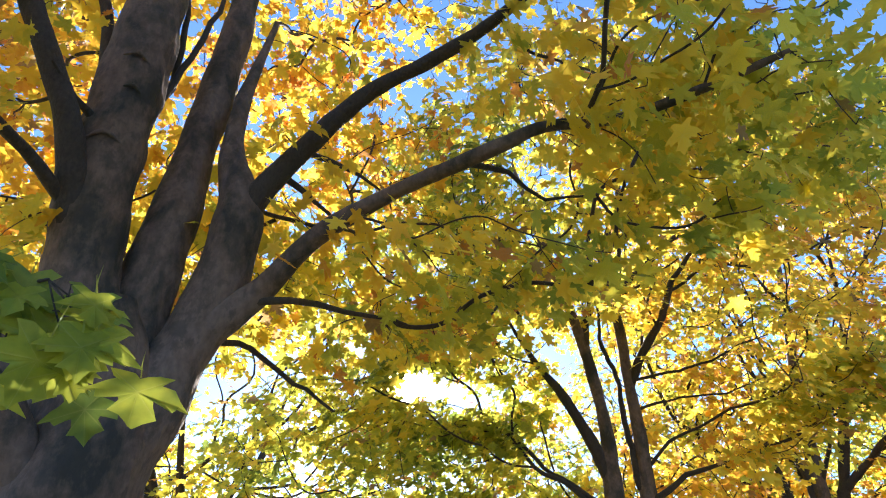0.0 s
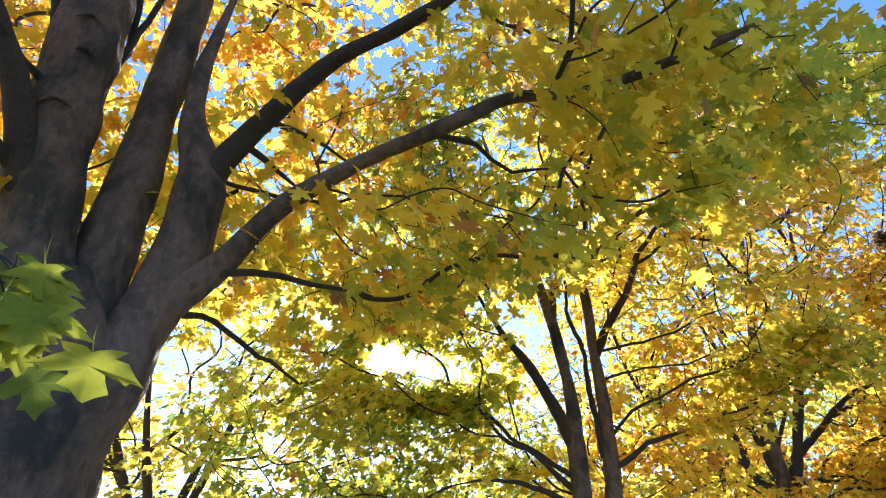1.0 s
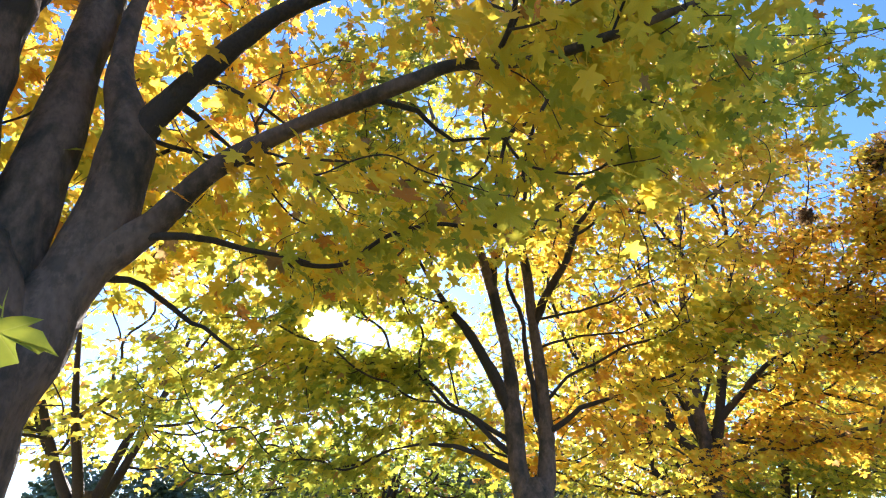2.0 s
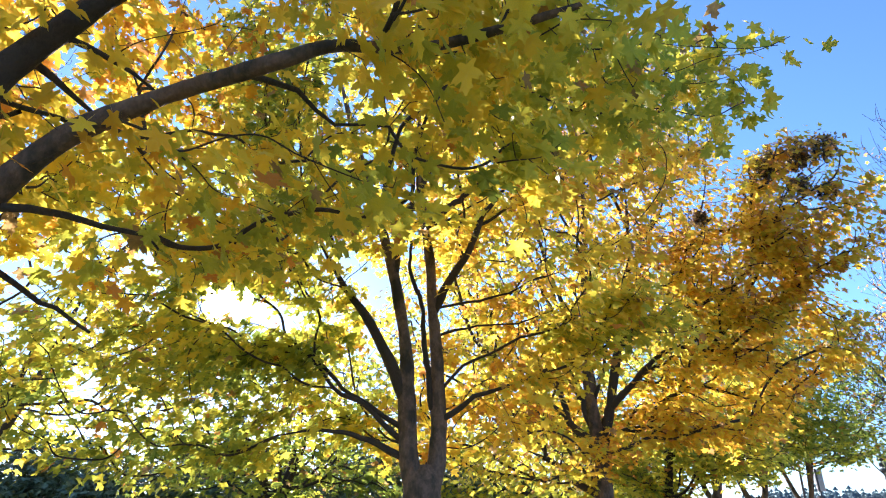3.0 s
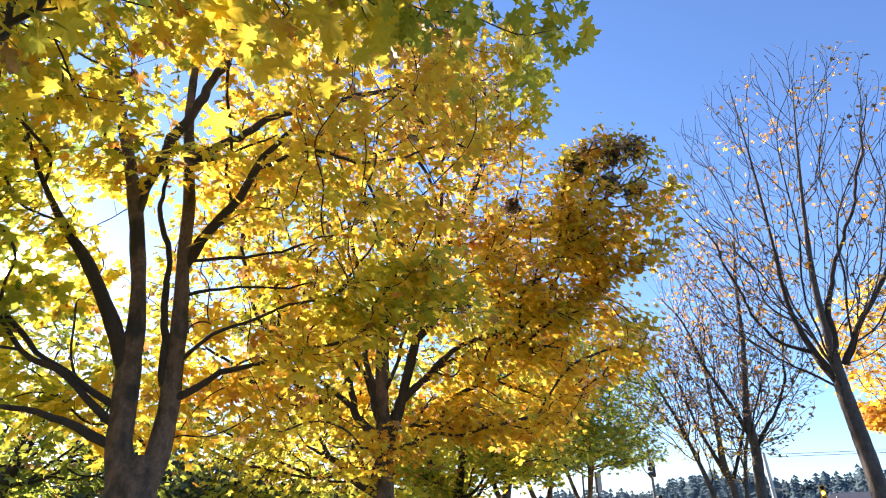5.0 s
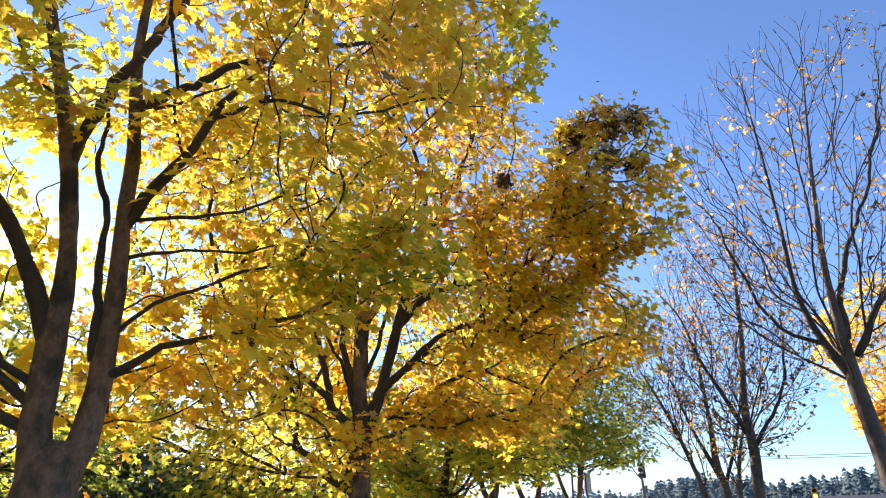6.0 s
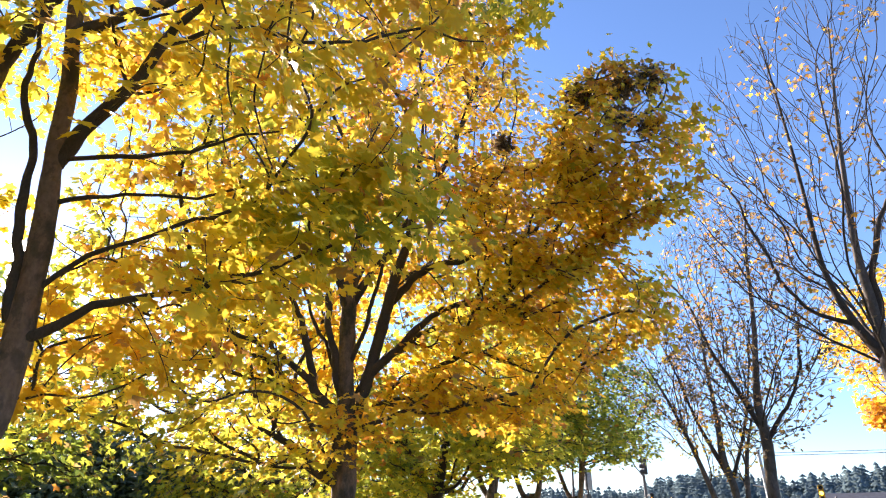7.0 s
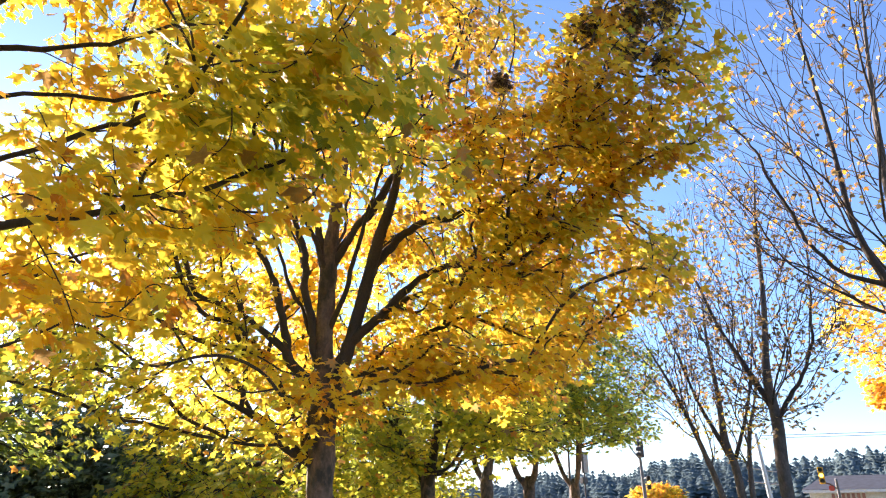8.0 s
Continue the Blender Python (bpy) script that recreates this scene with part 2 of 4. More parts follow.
FINE, MID, FAR = leaf_shape(HALF_FINE, True), leaf_shape(HALF_MID), leaf_shape(HALF_FAR)


def leaf_frames(rng, n, out, up=None, loose=0.9, hang=(-0.55, 0.45)):
    """Turns of n leaves: blades tilted about the level (or the spray's own plane), tips hanging outwards along the ways in out."""
    az = np.arctan2(out[:, 1], out[:, 0]) + rng.normal(0, loose, n)
    dip = rng.normal(*hang, n)
    y = np.stack([np.cos(az) * np.cos(dip), np.sin(az) * np.cos(dip), np.sin(dip)], 1)
    own = np.stack([rng.normal(0, 0.45, n), rng.normal(0, 0.45, n), np.ones(n)], 1)
    up = own if up is None else up + own * 0.45
    x = np.cross(y, up)
    x /= np.linalg.norm(x, axis=1)[:, None] + 1e-9
    z = np.cross(x, y)
    return np.stack([x, y, z], 2)


def leaf_cloud(name, shape, pos, rot, size, ripe, rng):
    co, tris, vein = shape
    bend = rng.uniform(-0.6, 1.9, (len(pos), 1))
    local = np.repeat(co[None], len(pos), 0)
    local[:, :, 2] *= bend
    local[:, 1:, 2] += rng.normal(0, 0.035, (len(pos), len(co) - 1))
    local[:, :, 2] += rng.normal(0, 0.12, (len(pos), 1)) * local[:, :, 0]
    local[:, 1:, :2] *= 1 + rng.normal(0, 0.04, (len(pos), len(co) - 1, 1))
    local[:, :, 0] *= rng.uniform(0.8, 1.1, (len(pos), 1))
    v = np.einsum("nij,nkj->nki", rot, local * size[:, None, None]) + pos[:, None, :]
    t = tris[None] + (np.arange(len(pos)) * len(co))[:, None, None]
    return raw_mesh(name, v.reshape(-1, 3), t.reshape(-1, 3), LEAF, True, np.repeat(ripe, len(co)), np.tile(vein, len(pos)))


# ---- trees ----


def field(p, scale, seed):
    """Smooth noise, about -1 to 1, at the rows of p."""
    return np.array([noise.noise(Vector(q) * scale + Vector((seed, seed * 0.7, 0))) for q in p])


def sample_crown(rng, lobes, n, shell, gap, seed, keep_clear=None):
    """n points in the lobes (x, y, z, rx, ry, rz, weight): denser to the outside, with gaps."""
    w = np.array([b[6] for b in lobes], float)
    pts = np.zeros((0, 3))
    while len(pts) < n:
        m = n * 2
        which = rng.choice(len(lobes), m, p=w / w.sum())
        lo = np.array([b[:6] for b in lobes])[which]
        d = rng.normal(0, 1, (m, 3))
        d /= np.linalg.norm(d, axis=1)[:, None]
        r = (shell ** 3 + (1 - shell ** 3) * rng.random(m)) ** (1 / 3)
        p = lo[:, :3] + d * lo[:, 3:] * r[:, None]
        ok = field(p, 0.85, seed) + 0.35 * field(p, 2.3, seed + 5) > gap
        if keep_clear is not None:
            ok &= keep_clear(p)
        pts = np.vstack([pts, p[ok]])
    return pts[:n]


def grow(limbs, targets, bf=0.35, sag=0.12, step=0.22, rng=None, wob=0.032, floor=0.0, last=0):
    """Branches from the limbs to every target by a greedy spanning tree that balances length against distance to the root."""
    co, par, path, rad = [], [], [], []
    for k, limb in enumerate(limbs):
        s = spline(limb, 0.18)
        start = len(co)
        base = 0.0
        if k:
            old = np.array(co)
            j = int(np.argmin(np.linalg.norm(old - s[0, :3], axis=1)))
            first, base = j, path[j]
        else:
            first = -1
        for i, q in enumerate(s):
            co.append(q[:3])
            par.append(first if i == 0 else start + i - 1)
            base += 0 if i == 0 else np.linalg.norm(q[:3] - s[i - 1, :3])
            path.append(base)
            rad.append(q[3])
    n_limb = len(co)
    co, path = np.array(co), np.array(path)
    # limbs thick and low on the trunk send out few twigs
    cost_extra = np.where(np.array(rad) > 0.13, 0.8, 0.0)
    cost_extra += 1.5 * np.clip(floor - co[:, 2], 0, 1)
    big = np.zeros((len(co) + len(targets) * 14, 3))
    big[:len(co)] = co
    count = len(co)
    tp = np.asarray(targets)
    d = np.linalg.norm(tp[:, None, :] - co[None], axis=2) + bf * path[None] + cost_extra[None]
    if last:
        # the last targets hang from whatever is next to them, and carry nothing further
        d[-last:] -= cost_extra[None]
    best, bn = d.min(1), d.argmin(1)
    path = list(path)
    live = np.ones(len(tp), bool)
    tips = []
    jit = rng.normal(0, wob, (len(tp) * 14, 3))
    jc = 0
    for _ in range(len(tp)):
        i = int(np.argmin(np.where(live, best, 1e9)))
        live[i] = False
        a, b = big[bn[i]], tp[i]
        length = np.linalg.norm(b - a)
        n = int(min(12, max(2, math.ceil(length / step))))
        prev = int(bn[i])
        u = np.arange(1, n + 1) / n
        seg = a + (b - a) * u[:, None]
        seg[:, 2] += sag * length * np.sin(u * math.pi) * (0.4 - u) * 1.6
        seg[:-1] += jit[jc:jc + n - 1] * min(1.5, length)
        jc += n
        first = count
        for q in range(n):
            big[count] = seg[q]
            par.append(prev)
            path.append(path[prev] + length / n)
            prev = count
            count += 1
        tips.append(prev)
        if i >= len(tp) - last:
            continue
        dn = np.linalg.norm(tp[:, None, :] - big[None, first:count], axis=2) + bf * np.array(path[first:count])[None]
        m = dn.min(1)
        better = m < best
        best = np.where(better, m, best)
        bn = np.where(better, first + dn.argmin(1), bn)
    return big[:count], np.array(par), np.array(rad), n_limb, np.array(tips)


def bent(p, doubled):
    """The same line with its corners cut, doubled in points if need be; both ends stay."""
    for _ in range(2):
        p = np.vstack([p[:1], 0.25 * p[:-2] + 0.5 * p[1:-1] + 0.25 * p[2:], p[-1:]])
    if not doubled:
        return p
    mid = 0.5 * (p[1:] + p[:-1])
    mid[1:-1] += 0.125 * (p[1:-2] + p[2:-1] - p[:-3] - p[3:]) * 0.5
    out = np.empty((2 * len(p) - 1, 3))
    out[0::2], out[1::2] = p, mid
    return out


def branch_mesh(name, co, par, n_limb, tips, r_tip, power, rmax, spurs, rng):
    """All the branches past the limbs as tapering tubes in one mesh."""
    n = len(co)
    flow = np.zeros(n)
    flow[tips] = r_tip ** power
    kids = [[] for _ in range(n)]
    for i in range(n - 1, n_limb - 1, -1):
        p = par[i]
        flow[p] += flow[i]
        kids[p].append(i)
    r = np.minimum(np.maximum(flow, r_tip ** power) ** (1 / power), rmax)
    used = np.zeros(n, bool)
    vs, qs, off = [], [], 0
    for i in range(n_limb, n):
        if used[i]:
            continue
        chain = [par[i], i]
        used[i] = True
        cur = i
        while kids[cur]:
            nxt = max(kids[cur], key=lambda c: flow[c])
            if used[nxt]:
                break
            chain.append(nxt)
            used[nxt] = True
            cur = nxt
        rr = r[chain]
        rr[0] = rr[1] * 1.05
        pts = bent(co[chain], spurs > 0) if len(chain) > 2 else co[chain]
        if len(pts) > len(rr):
            rr = np.interp(np.arange(len(pts)) / 2, np.arange(len(rr)), rr)
        v, q = tube(pts, rr, 6 if rr[0] > 0.02 else 4 if rr[0] > 0.007 else 3)
        vs.append(v)
        qs.append(q + off)
        off += len(v)
    # short bare spurs along the finer branches
    for i in np.flatnonzero((rng.random(n) < spurs) & (r < 0.012) & (np.arange(n) >= n_limb)):
        way = rng.normal(0, 1, 3) + np.array([0, 0, 0.3])
        way *= rng.uniform(0.03, 0.10) / np.linalg.norm(way)
        side = rng.normal(0, 0.012, 3)
        v, q = tube(np.stack([co[i], co[i] + way * 0.5 + side, co[i] + way]), np.array([0.0032, 0.0026, 0.0015]), 3)
        vs.append(v)
        qs.append(q + off)
        off += len(v)
    return raw_mesh(name, np.vstack(vs), np.vstack(qs), TWIG)


def limb_mesh(name, pts, material, fine):
    rmax = max(p[3] for p in pts)
    sides = int(min(40, max(8, rmax * 200))) if fine else int(min(14, max(7, rmax * 80)))
    s = spline(pts, 0.035 if fine and rmax > 0.05 else 0.12)
    v, q = tube(s[:, :3], s[:, 3], sides, 0.16 if fine else 0.07, pts[0][0] * 7)
    return raw_mesh(name, v, q, material)


def make_tree(base, limbs, lobes, twigs, per_twig, shape, size, ripe_of, seed, label, group="", shell=0.5, gap=-0.12,
              bark=BARK, fine=False, leaf_share=1.0, singles=0, near=None, clear=None, bf=0.35, r_tip=0.0035, extra=(), spread=0.13, category="tree", power=2.5, rmax=0.06, sag=0.12, wob=0.018, floor=0.0, dry=0.05, spurs=0.0, step=0.22):
    """A tree in world metres: trunk and limbs as traced, branches grown into the crown lobes, leaves round the twig ends."""
    rng = np.random.default_rng(seed)
    root = new("maple_tree")
    root.location = (base[0], base[1], 0)
    tagged(root, label, category, group)
    shift = np.array([base[0], base[1], 0.0])

    def local(me):
        co = np.empty(len(me.vertices) * 3, np.float32)
        me.vertices.foreach_get("co", co)
        me.vertices.foreach_set("co", (co.reshape(-1, 3) - shift).ravel().astype(np.float32))
        me.update()
        return me
    for k, limb in enumerate(limbs):
        thin = k and limb[0][3] < 0.13
        part("trunk" if k == 0 else "limb", local(limb_mesh("trunk" if k == 0 else "limb", limb, TWIG if thin else bark, fine)), root)
    targets = sample_crown(rng, lobes, twigs, shell, gap, seed * 1.37, clear)
    if len(extra):
        targets = np.vstack([targets, extra])
    co, par, rad, n_limb, tips = grow(limbs, targets, bf, sag, rng=rng, wob=wob, floor=floor, last=len(extra), step=step)
    part("branchwork", local(branch_mesh("branchwork", co, par, n_limb, tips, r_tip, power, rmax, spurs, rng)), root)["kind"] = "stuff"
    ends, prev = co[tips], co[par[tips]]
    pick = rng.random(len(ends)) < leaf_share
    ends, prev = ends[pick], prev[pick]
    n = len(ends) * per_twig
    way = np.repeat(ends - prev, per_twig, 0)
    way /= np.linalg.norm(way, axis=1)[:, None] + 1e-9
    off = rng.normal(0, 1, (n, 3)) * np.array([spread, spread, spread * 0.4])
    large = np.ones(n)
    if len(extra):
        near_tip = np.linalg.norm(ends[:, None] - np.asarray(extra)[None, :5], axis=2).min(1) < 0.02
        large = np.repeat(np.where(near_tip, 1.4, np.where((ends[:, 0] > 3.35) & (ends[:, 1] < 3), 0.75, 1.0)), per_twig)
        off *= np.repeat(np.where(near_tip, 0.75, 1.0), per_twig)[:, None]
    tilt = rng.normal(0, 0.4, (len(ends), 2))
    plane = np.repeat(np.stack([tilt[:, 0], tilt[:, 1], np.ones(len(ends))], 1), per_twig, 0)
    off[:, 2] -= (off[:, :2] * plane[:, :2]).sum(1)
    pos = np.repeat(ends, per_twig, 0) - way * rng.uniform(-0.05, 0.35, (n, 1)) + off
    pos[:, 2] -= 0.04
    # blades hang outwards and turn their upper face away from the stem
    away = pos - np.array([base[0], base[1], 0.0])
    away[:, 2] = 0
    away /= np.linalg.norm(away, axis=1)[:, None] + 1e-6
    face, hang = plane + 0.45 * away, -0.65
    if len(extra):
        # the low sprig hangs with its blades turned to face the camera
        low = np.repeat(near_tip, per_twig)
        face[low] = np.array([0.55, -0.9, 0.3])
        hang = np.where(low, -1.2, -0.65)
    rot = leaf_frames(rng, n, off + 0.6 * way * spread + 0.9 * away * spread, face, 0.7, (hang, 0.38))
    sz = size * rng.uniform(0.6, 1.15, n) * large
    twig_tone = np.repeat(rng.normal(0, 0.05, len(ends)), per_twig)
    ripe = np.clip(ripe_of(pos) + twig_tone + rng.normal(0, 0.06, n), 0, 1)
    # a share of the leaves has withered, some are still green
    odd = rng.random(n)
    ripe = np.where(odd < dry, rng.uniform(0.80, 0.93, n), np.where(odd > 1 - dry, ripe * 0.72, ripe))
    if len(extra):
        ripe = np.where(low, np.minimum(ripe, 0.3), ripe)
    rest = sun_sight_gap(pos)
    if singles:
        idx = np.argsort(np.linalg.norm(pos - np.array(near), axis=1))[:singles]
        idx = idx[rest[idx]]
        rest[idx] = False
        meshes = {}
        for i in idx:
            key = int(np.clip(round(ripe[i] * 12), 0, 12)), int(rng.integers(3))
            if key not in meshes:
                c, t, vein = FINE
                c = c.copy()
                c[:, 2] *= (0.2, 0.9, 1.5)[key[1]]
                c[:, 0] *= (1.05, 0.95, 0.88)[key[1]]
                meshes[key] = raw_mesh("leaf", c, t, LEAF, True, np.full(len(c), key[0] / 12), vein)
            ob = part("leaf", meshes[key], root)
            ob.matrix_basis = Matrix.LocRotScale(Vector(pos[i] - shift), Matrix(rot[i].tolist()).to_quaternion(), (sz[i],) * 3)
    high = pos[:, 2] > 5.6 if shape is FINE else np.zeros(n, bool)
    for leaves, cut in ((rest & ~high, shape), (rest & high, MID)):
        if leaves.any():
            part("crown", local(leaf_cloud("crown", cut, pos[leaves], rot[leaves], sz[leaves], ripe[leaves], rng)), root)["kind"] = "stuff"
    return root


def off_path(p):
    """Clear of the way on which the walker goes."""
    a, b = np.array([0.0, -0.3, 1.7]), np.array([3.5, 3.9, 1.7])
    u = np.clip(((p - a) @ (b - a)) / ((b - a) @ (b - a)), 0, 1)
    d = p - (a + u[:, None] * (b - a))
    return (np.linalg.norm(d, axis=1) > 1.8)


def outside(*holes):
    """A test for points outside some ellipsoids (x, y, z, rx, ry, rz): crown gaps, mostly cut to open the camera's view
    of stems.
    """
    def test(p):
        ok = np.ones(len(p), bool)
        for h in holes:
            ok &= (((p - np.array(h[:3])) / np.array(h[3:])) ** 2).sum(1) > 1
        return ok
    return test


def sun_sight_gap(p):
    """Leaves cleared along sightlines from the camera's path to the sun, so it shows."""
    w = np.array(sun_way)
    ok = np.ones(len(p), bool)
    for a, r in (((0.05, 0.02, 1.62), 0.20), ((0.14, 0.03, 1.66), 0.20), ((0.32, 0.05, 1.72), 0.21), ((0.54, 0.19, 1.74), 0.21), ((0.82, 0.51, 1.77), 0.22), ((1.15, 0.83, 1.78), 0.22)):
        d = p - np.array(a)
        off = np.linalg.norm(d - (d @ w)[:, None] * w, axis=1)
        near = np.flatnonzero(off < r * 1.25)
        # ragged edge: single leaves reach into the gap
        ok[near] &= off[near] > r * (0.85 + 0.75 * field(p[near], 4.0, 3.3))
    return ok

# ---- ground ----
bm = bmesh.new()
bmesh.ops.create_circle(bm, cap_ends=True, radius=2500, segments=64)
ground = new("ground", bm_mesh("ground", bm, GRASS))
tagged(ground, "wide grassy ground under the trees", "ground", kind="structure")

# ---- the row of maples ----
T1 = [
    [(-1.70, 3.18, -0.05, 0.46), (-1.74, 3.16, 0.25, 0.36), (-1.76, 3.14, 1.2, 0.32), (-1.76, 3.14, 2.07, 0.32), (-1.78, 3.13, 2.39, 0.30), (-1.80, 3.13, 2.74, 0.26), (-1.85, 3.10, 3.05, 0.16)],
    [(-1.78, 3.13, 2.35, 0.20), (-2.01, 2.99, 3.29, 0.19), (-2.07, 2.94, 4.06, 0.195), (-2.10, 2.93, 4.98, 0.19), (-2.16, 2.88, 5.64, 0.17), (-2.39, 2.70, 7.14, 0.12), (-2.5, 2.6, 8.6, 0.04)],
    [(-1.76, 3.16, 2.5, 0.19), (-1.77, 3.31, 3.69, 0.15), (-1.79, 3.41, 4.41, 0.13), (-1.79, 3.46, 5.24, 0.125), (-1.80, 3.46, 6.18, 0.10), (-1.94, 3.39, 7.56, 0.05)],
    [(-1.68, 3.18, 2.15, 0.22), (-1.47, 3.29, 2.94, 0.17), (-1.38, 3.33, 3.40, 0.16), (-1.37, 3.33, 3.85, 0.135), (-1.50, 3.33, 4.25, 0.085), (-1.56, 3.4, 4.8, 0.06), (-1.5, 3.5, 5.8, 0.02)],
    [(-1.37, 3.33, 3.70, 0.12), (-1.19, 3.29, 4.05, 0.078), (-0.65, 3.13, 4.64, 0.057), (-0.24, 2.99, 4.82, 0.049), (0.09, 2.80, 4.90, 0.042), (0.38, 2.57, 4.98, 0.034), (0.60, 2.32, 5.05, 0.025)],
    [(-1.49, 3.29, 2.90, 0.14), (-1.15, 3.30, 3.23, 0.082), (-0.82, 3.20, 3.58, 0.058), (-0.39, 3.03, 3.78, 0.049), (0.02, 2.73, 3.79, 0.043), (0.25, 2.61, 3.83, 0.038), (0.47, 2.60, 3.95, 0.034), (0.91, 2.63, 4.06, 0.028), (1.28, 2.43, 4.09, 0.028), (1.65, 2.22, 4.15, 0.015)],
    [(-1.25, 3.30, 3.14, 0.032), (-1.1, 3.27, 3.16, 0.024), (-0.81, 3.46, 3.24, 0.020), (-0.54, 3.66, 3.28, 0.015), (-0.30, 3.80, 3.30, 0.008)],
    [(-2.05, 2.90, 3.35, 0.09), (-2.13, 2.65, 3.88, 0.070), (-2.29, 2.51, 4.25, 0.067), (-2.47, 2.34, 4.65, 0.062), (-2.67, 2.11, 5.26, 0.033)],
    [(-2.10, 2.84, 3.50, 0.042), (-2.17, 2.49, 3.62, 0.034), (-2.16, 2.22, 3.64, 0.027), (-2.26, 1.98, 3.74, 0.015)],
    [(-1.80, 3.02, 1.95, 0.14), (-1.94, 2.79, 2.34, 0.081), (-2.03, 2.60, 2.63, 0.068), (-2.24, 2.43, 3.01, 0.045)],
    [(-1.96, 2.74, 2.42, 0.022), (-1.80, 2.35, 2.50, 0.014), (-1.52, 1.95, 2.54, 0.009), (-1.28, 1.78, 2.50, 0.005)],
    [(-1.50, 3.35, 2.98, 0.030), (-1.25, 3.80, 3.08, 0.019), (-1.04, 4.07, 2.99, 0.016), (-0.79, 4.33, 2.86, 0.010)],
    [(-2.05, 3.0, 4.15, 0.036), (-1.94, 3.15, 4.74, 0.025), (-1.99, 3.12, 5.21, 0.020), (-2.07, 3.07, 5.77, 0.008)],
    [(-1.98, 3.08, 4.40, 0.027), (-1.88, 3.13, 4.99, 0.022), (-1.80, 3.12, 5.46, 0.018), (-1.80, 3.12, 5.99, 0.007)],
    [(-2.15, 3.0, 4.45, 0.05), (-2.40, 3.08, 4.81, 0.042), (-2.52, 3.05, 5.10, 0.040), (-2.65, 3.00, 5.53, 0.035), (-2.78, 2.87, 6.01, 0.012)],
    [(-2.05, 2.88, 3.95, 0.03), (-2.11, 2.79, 4.07, 0.026), (-2.17, 2.62, 4.12, 0.019), (-2.21, 2.45, 4.18, 0.008)],
    [(-1.14, 3.31, 4.11, 0.025), (-0.93, 3.48, 4.06, 0.017), (-0.75, 3.62, 3.98, 0.008)],
    [(-0.96, 3.26, 4.25, 0.019), (-0.74, 3.32, 4.23, 0.017), (-0.48, 3.47, 4.14, 0.007)],
    [(0.03, 2.74, 3.80, 0.018), (0.31, 2.98, 3.91, 0.015), (0.51, 3.06, 3.77, 0.010), (0.85, 3.09, 3.80, 0.006)],
]
T1_LOBES = [(-3.2, 5.0, 5.8, 2.6, 2.2, 2.4, 0.35), (-1.3, 3.3, 6.0, 4.0, 4.4, 2.9, 1.0), (2.15, 3.7, 5.1, 1.1, 1.0, 0.6, 0.05), (0.5, 2.9, 4.0, 1.7, 1.3, 0.7, 0.06), (1.6, 3.6, 3.85, 0.6, 0.6, 0.3, 0.02), (3.5, 4.0, 5.45, 0.85, 0.6, 0.5, 0.022)]


def ripe_t1(p):
    return 0.515 - 0.022 * p[:, 0] + 0.20 * field(p, 0.6, 3.1) + 0.10 * field(p, 2.0, 9.0) + 0.10 * (p[:, 2] - 4.5) / 3 - 0.3 * (p[:, 2] < 2.8) \
        - 0.07 * np.exp(-((p - np.array([3.6, 4.0, 5.4])) ** 2).sum(1) / 0.9) \
        + 0.3 * np.exp(-((p - np.array([-0.77, 3.05, 3.37])) ** 2).sum(1) / 0.05)


def clear_t1(p):
    low = p[:, 2] > 3.15 + 0.15 * np.sin(p[:, 0] * 3)
    return off_path(p) & low & sun_sight_gap(p) & outside((-1.4, 1.9, 3.9, 0.9, 1.0, 1.6), (-0.3, 2.0, 3.3, 1.1, 0.9, 0.95), (-0.1, 1.9, 3.9, 0.9, 0.8, 0.9), (0.0, 2.3, 4.35, 0.7, 0.6, 0.6), (-0.6, 2.6, 4.1, 0.6, 0.5, 0.5))(p)


sprig = np.array([(-1.34, 1.75, 2.46), (-1.16, 1.82, 2.44), (-1.18, 1.80, 2.32), (-1.05, 1.86, 2.28), (-1.32, 1.75, 2.30), (-0.77, 3.05, 3.41),
                  (3.52, 2.70, 4.80), (3.42, 2.72, 4.72)])
near_maple = make_tree((-1.70, 3.18), T1, T1_LOBES, 2500, 6, FINE, 0.128, ripe_t1, 11, "large maple with smooth grey-brown bark and green-yellow autumn leaves", "maples in a row",
          fine=True, singles=300, near=(0.2, 1.9, 3.3), clear=clear_t1, extra=sprig, shell=0.6, gap=-0.2, r_tip=0.0034, power=2.9, rmax=0.017, wob=0.05, floor=3.6, spurs=0.5, step=0.13)



def branch_scar(root, at, way, width):
    """The drooping brow that a shed branch left in the bark."""
    a = math.atan2(way[1], way[0])
    side = np.array([-math.sin(a), math.cos(a), 0])
    pts, rad = [], []
    for k in range(13):
        u = -1 + k / 6
        p = np.array(at) + 0.022 * np.array([math.cos(a), math.sin(a), 0]) + side * u * width + np.array([0, 0, -abs(u) ** 1.4 * width * 0.55]) - np.array([math.cos(a), math.sin(a), 0]) * u * u * width * width * 2.4
        pts.append(tuple(p - np.array([-1.70, 3.18, 0])))
        rad.append(0.004 + 0.011 * (1 - u * u) * (0.8 + 0.2 * math.sin(k * 2.3)))
    v, q = tube(pts, rad, 8)
    part("branch_scar", raw_mesh("branch_scar", v, q, BARK, True), root, "drooping ridge of bark")


for at, way, width in (((-1.994, 2.746, 3.945), (0.16, -0.98), 0.10), ((-1.96, 2.775, 4.33), (0.6, -0.8), 0.05), ((-1.989, 2.762, 4.59), (0.53, -0.85), 0.08)):
    branch_scar(near_maple, at, way, width)

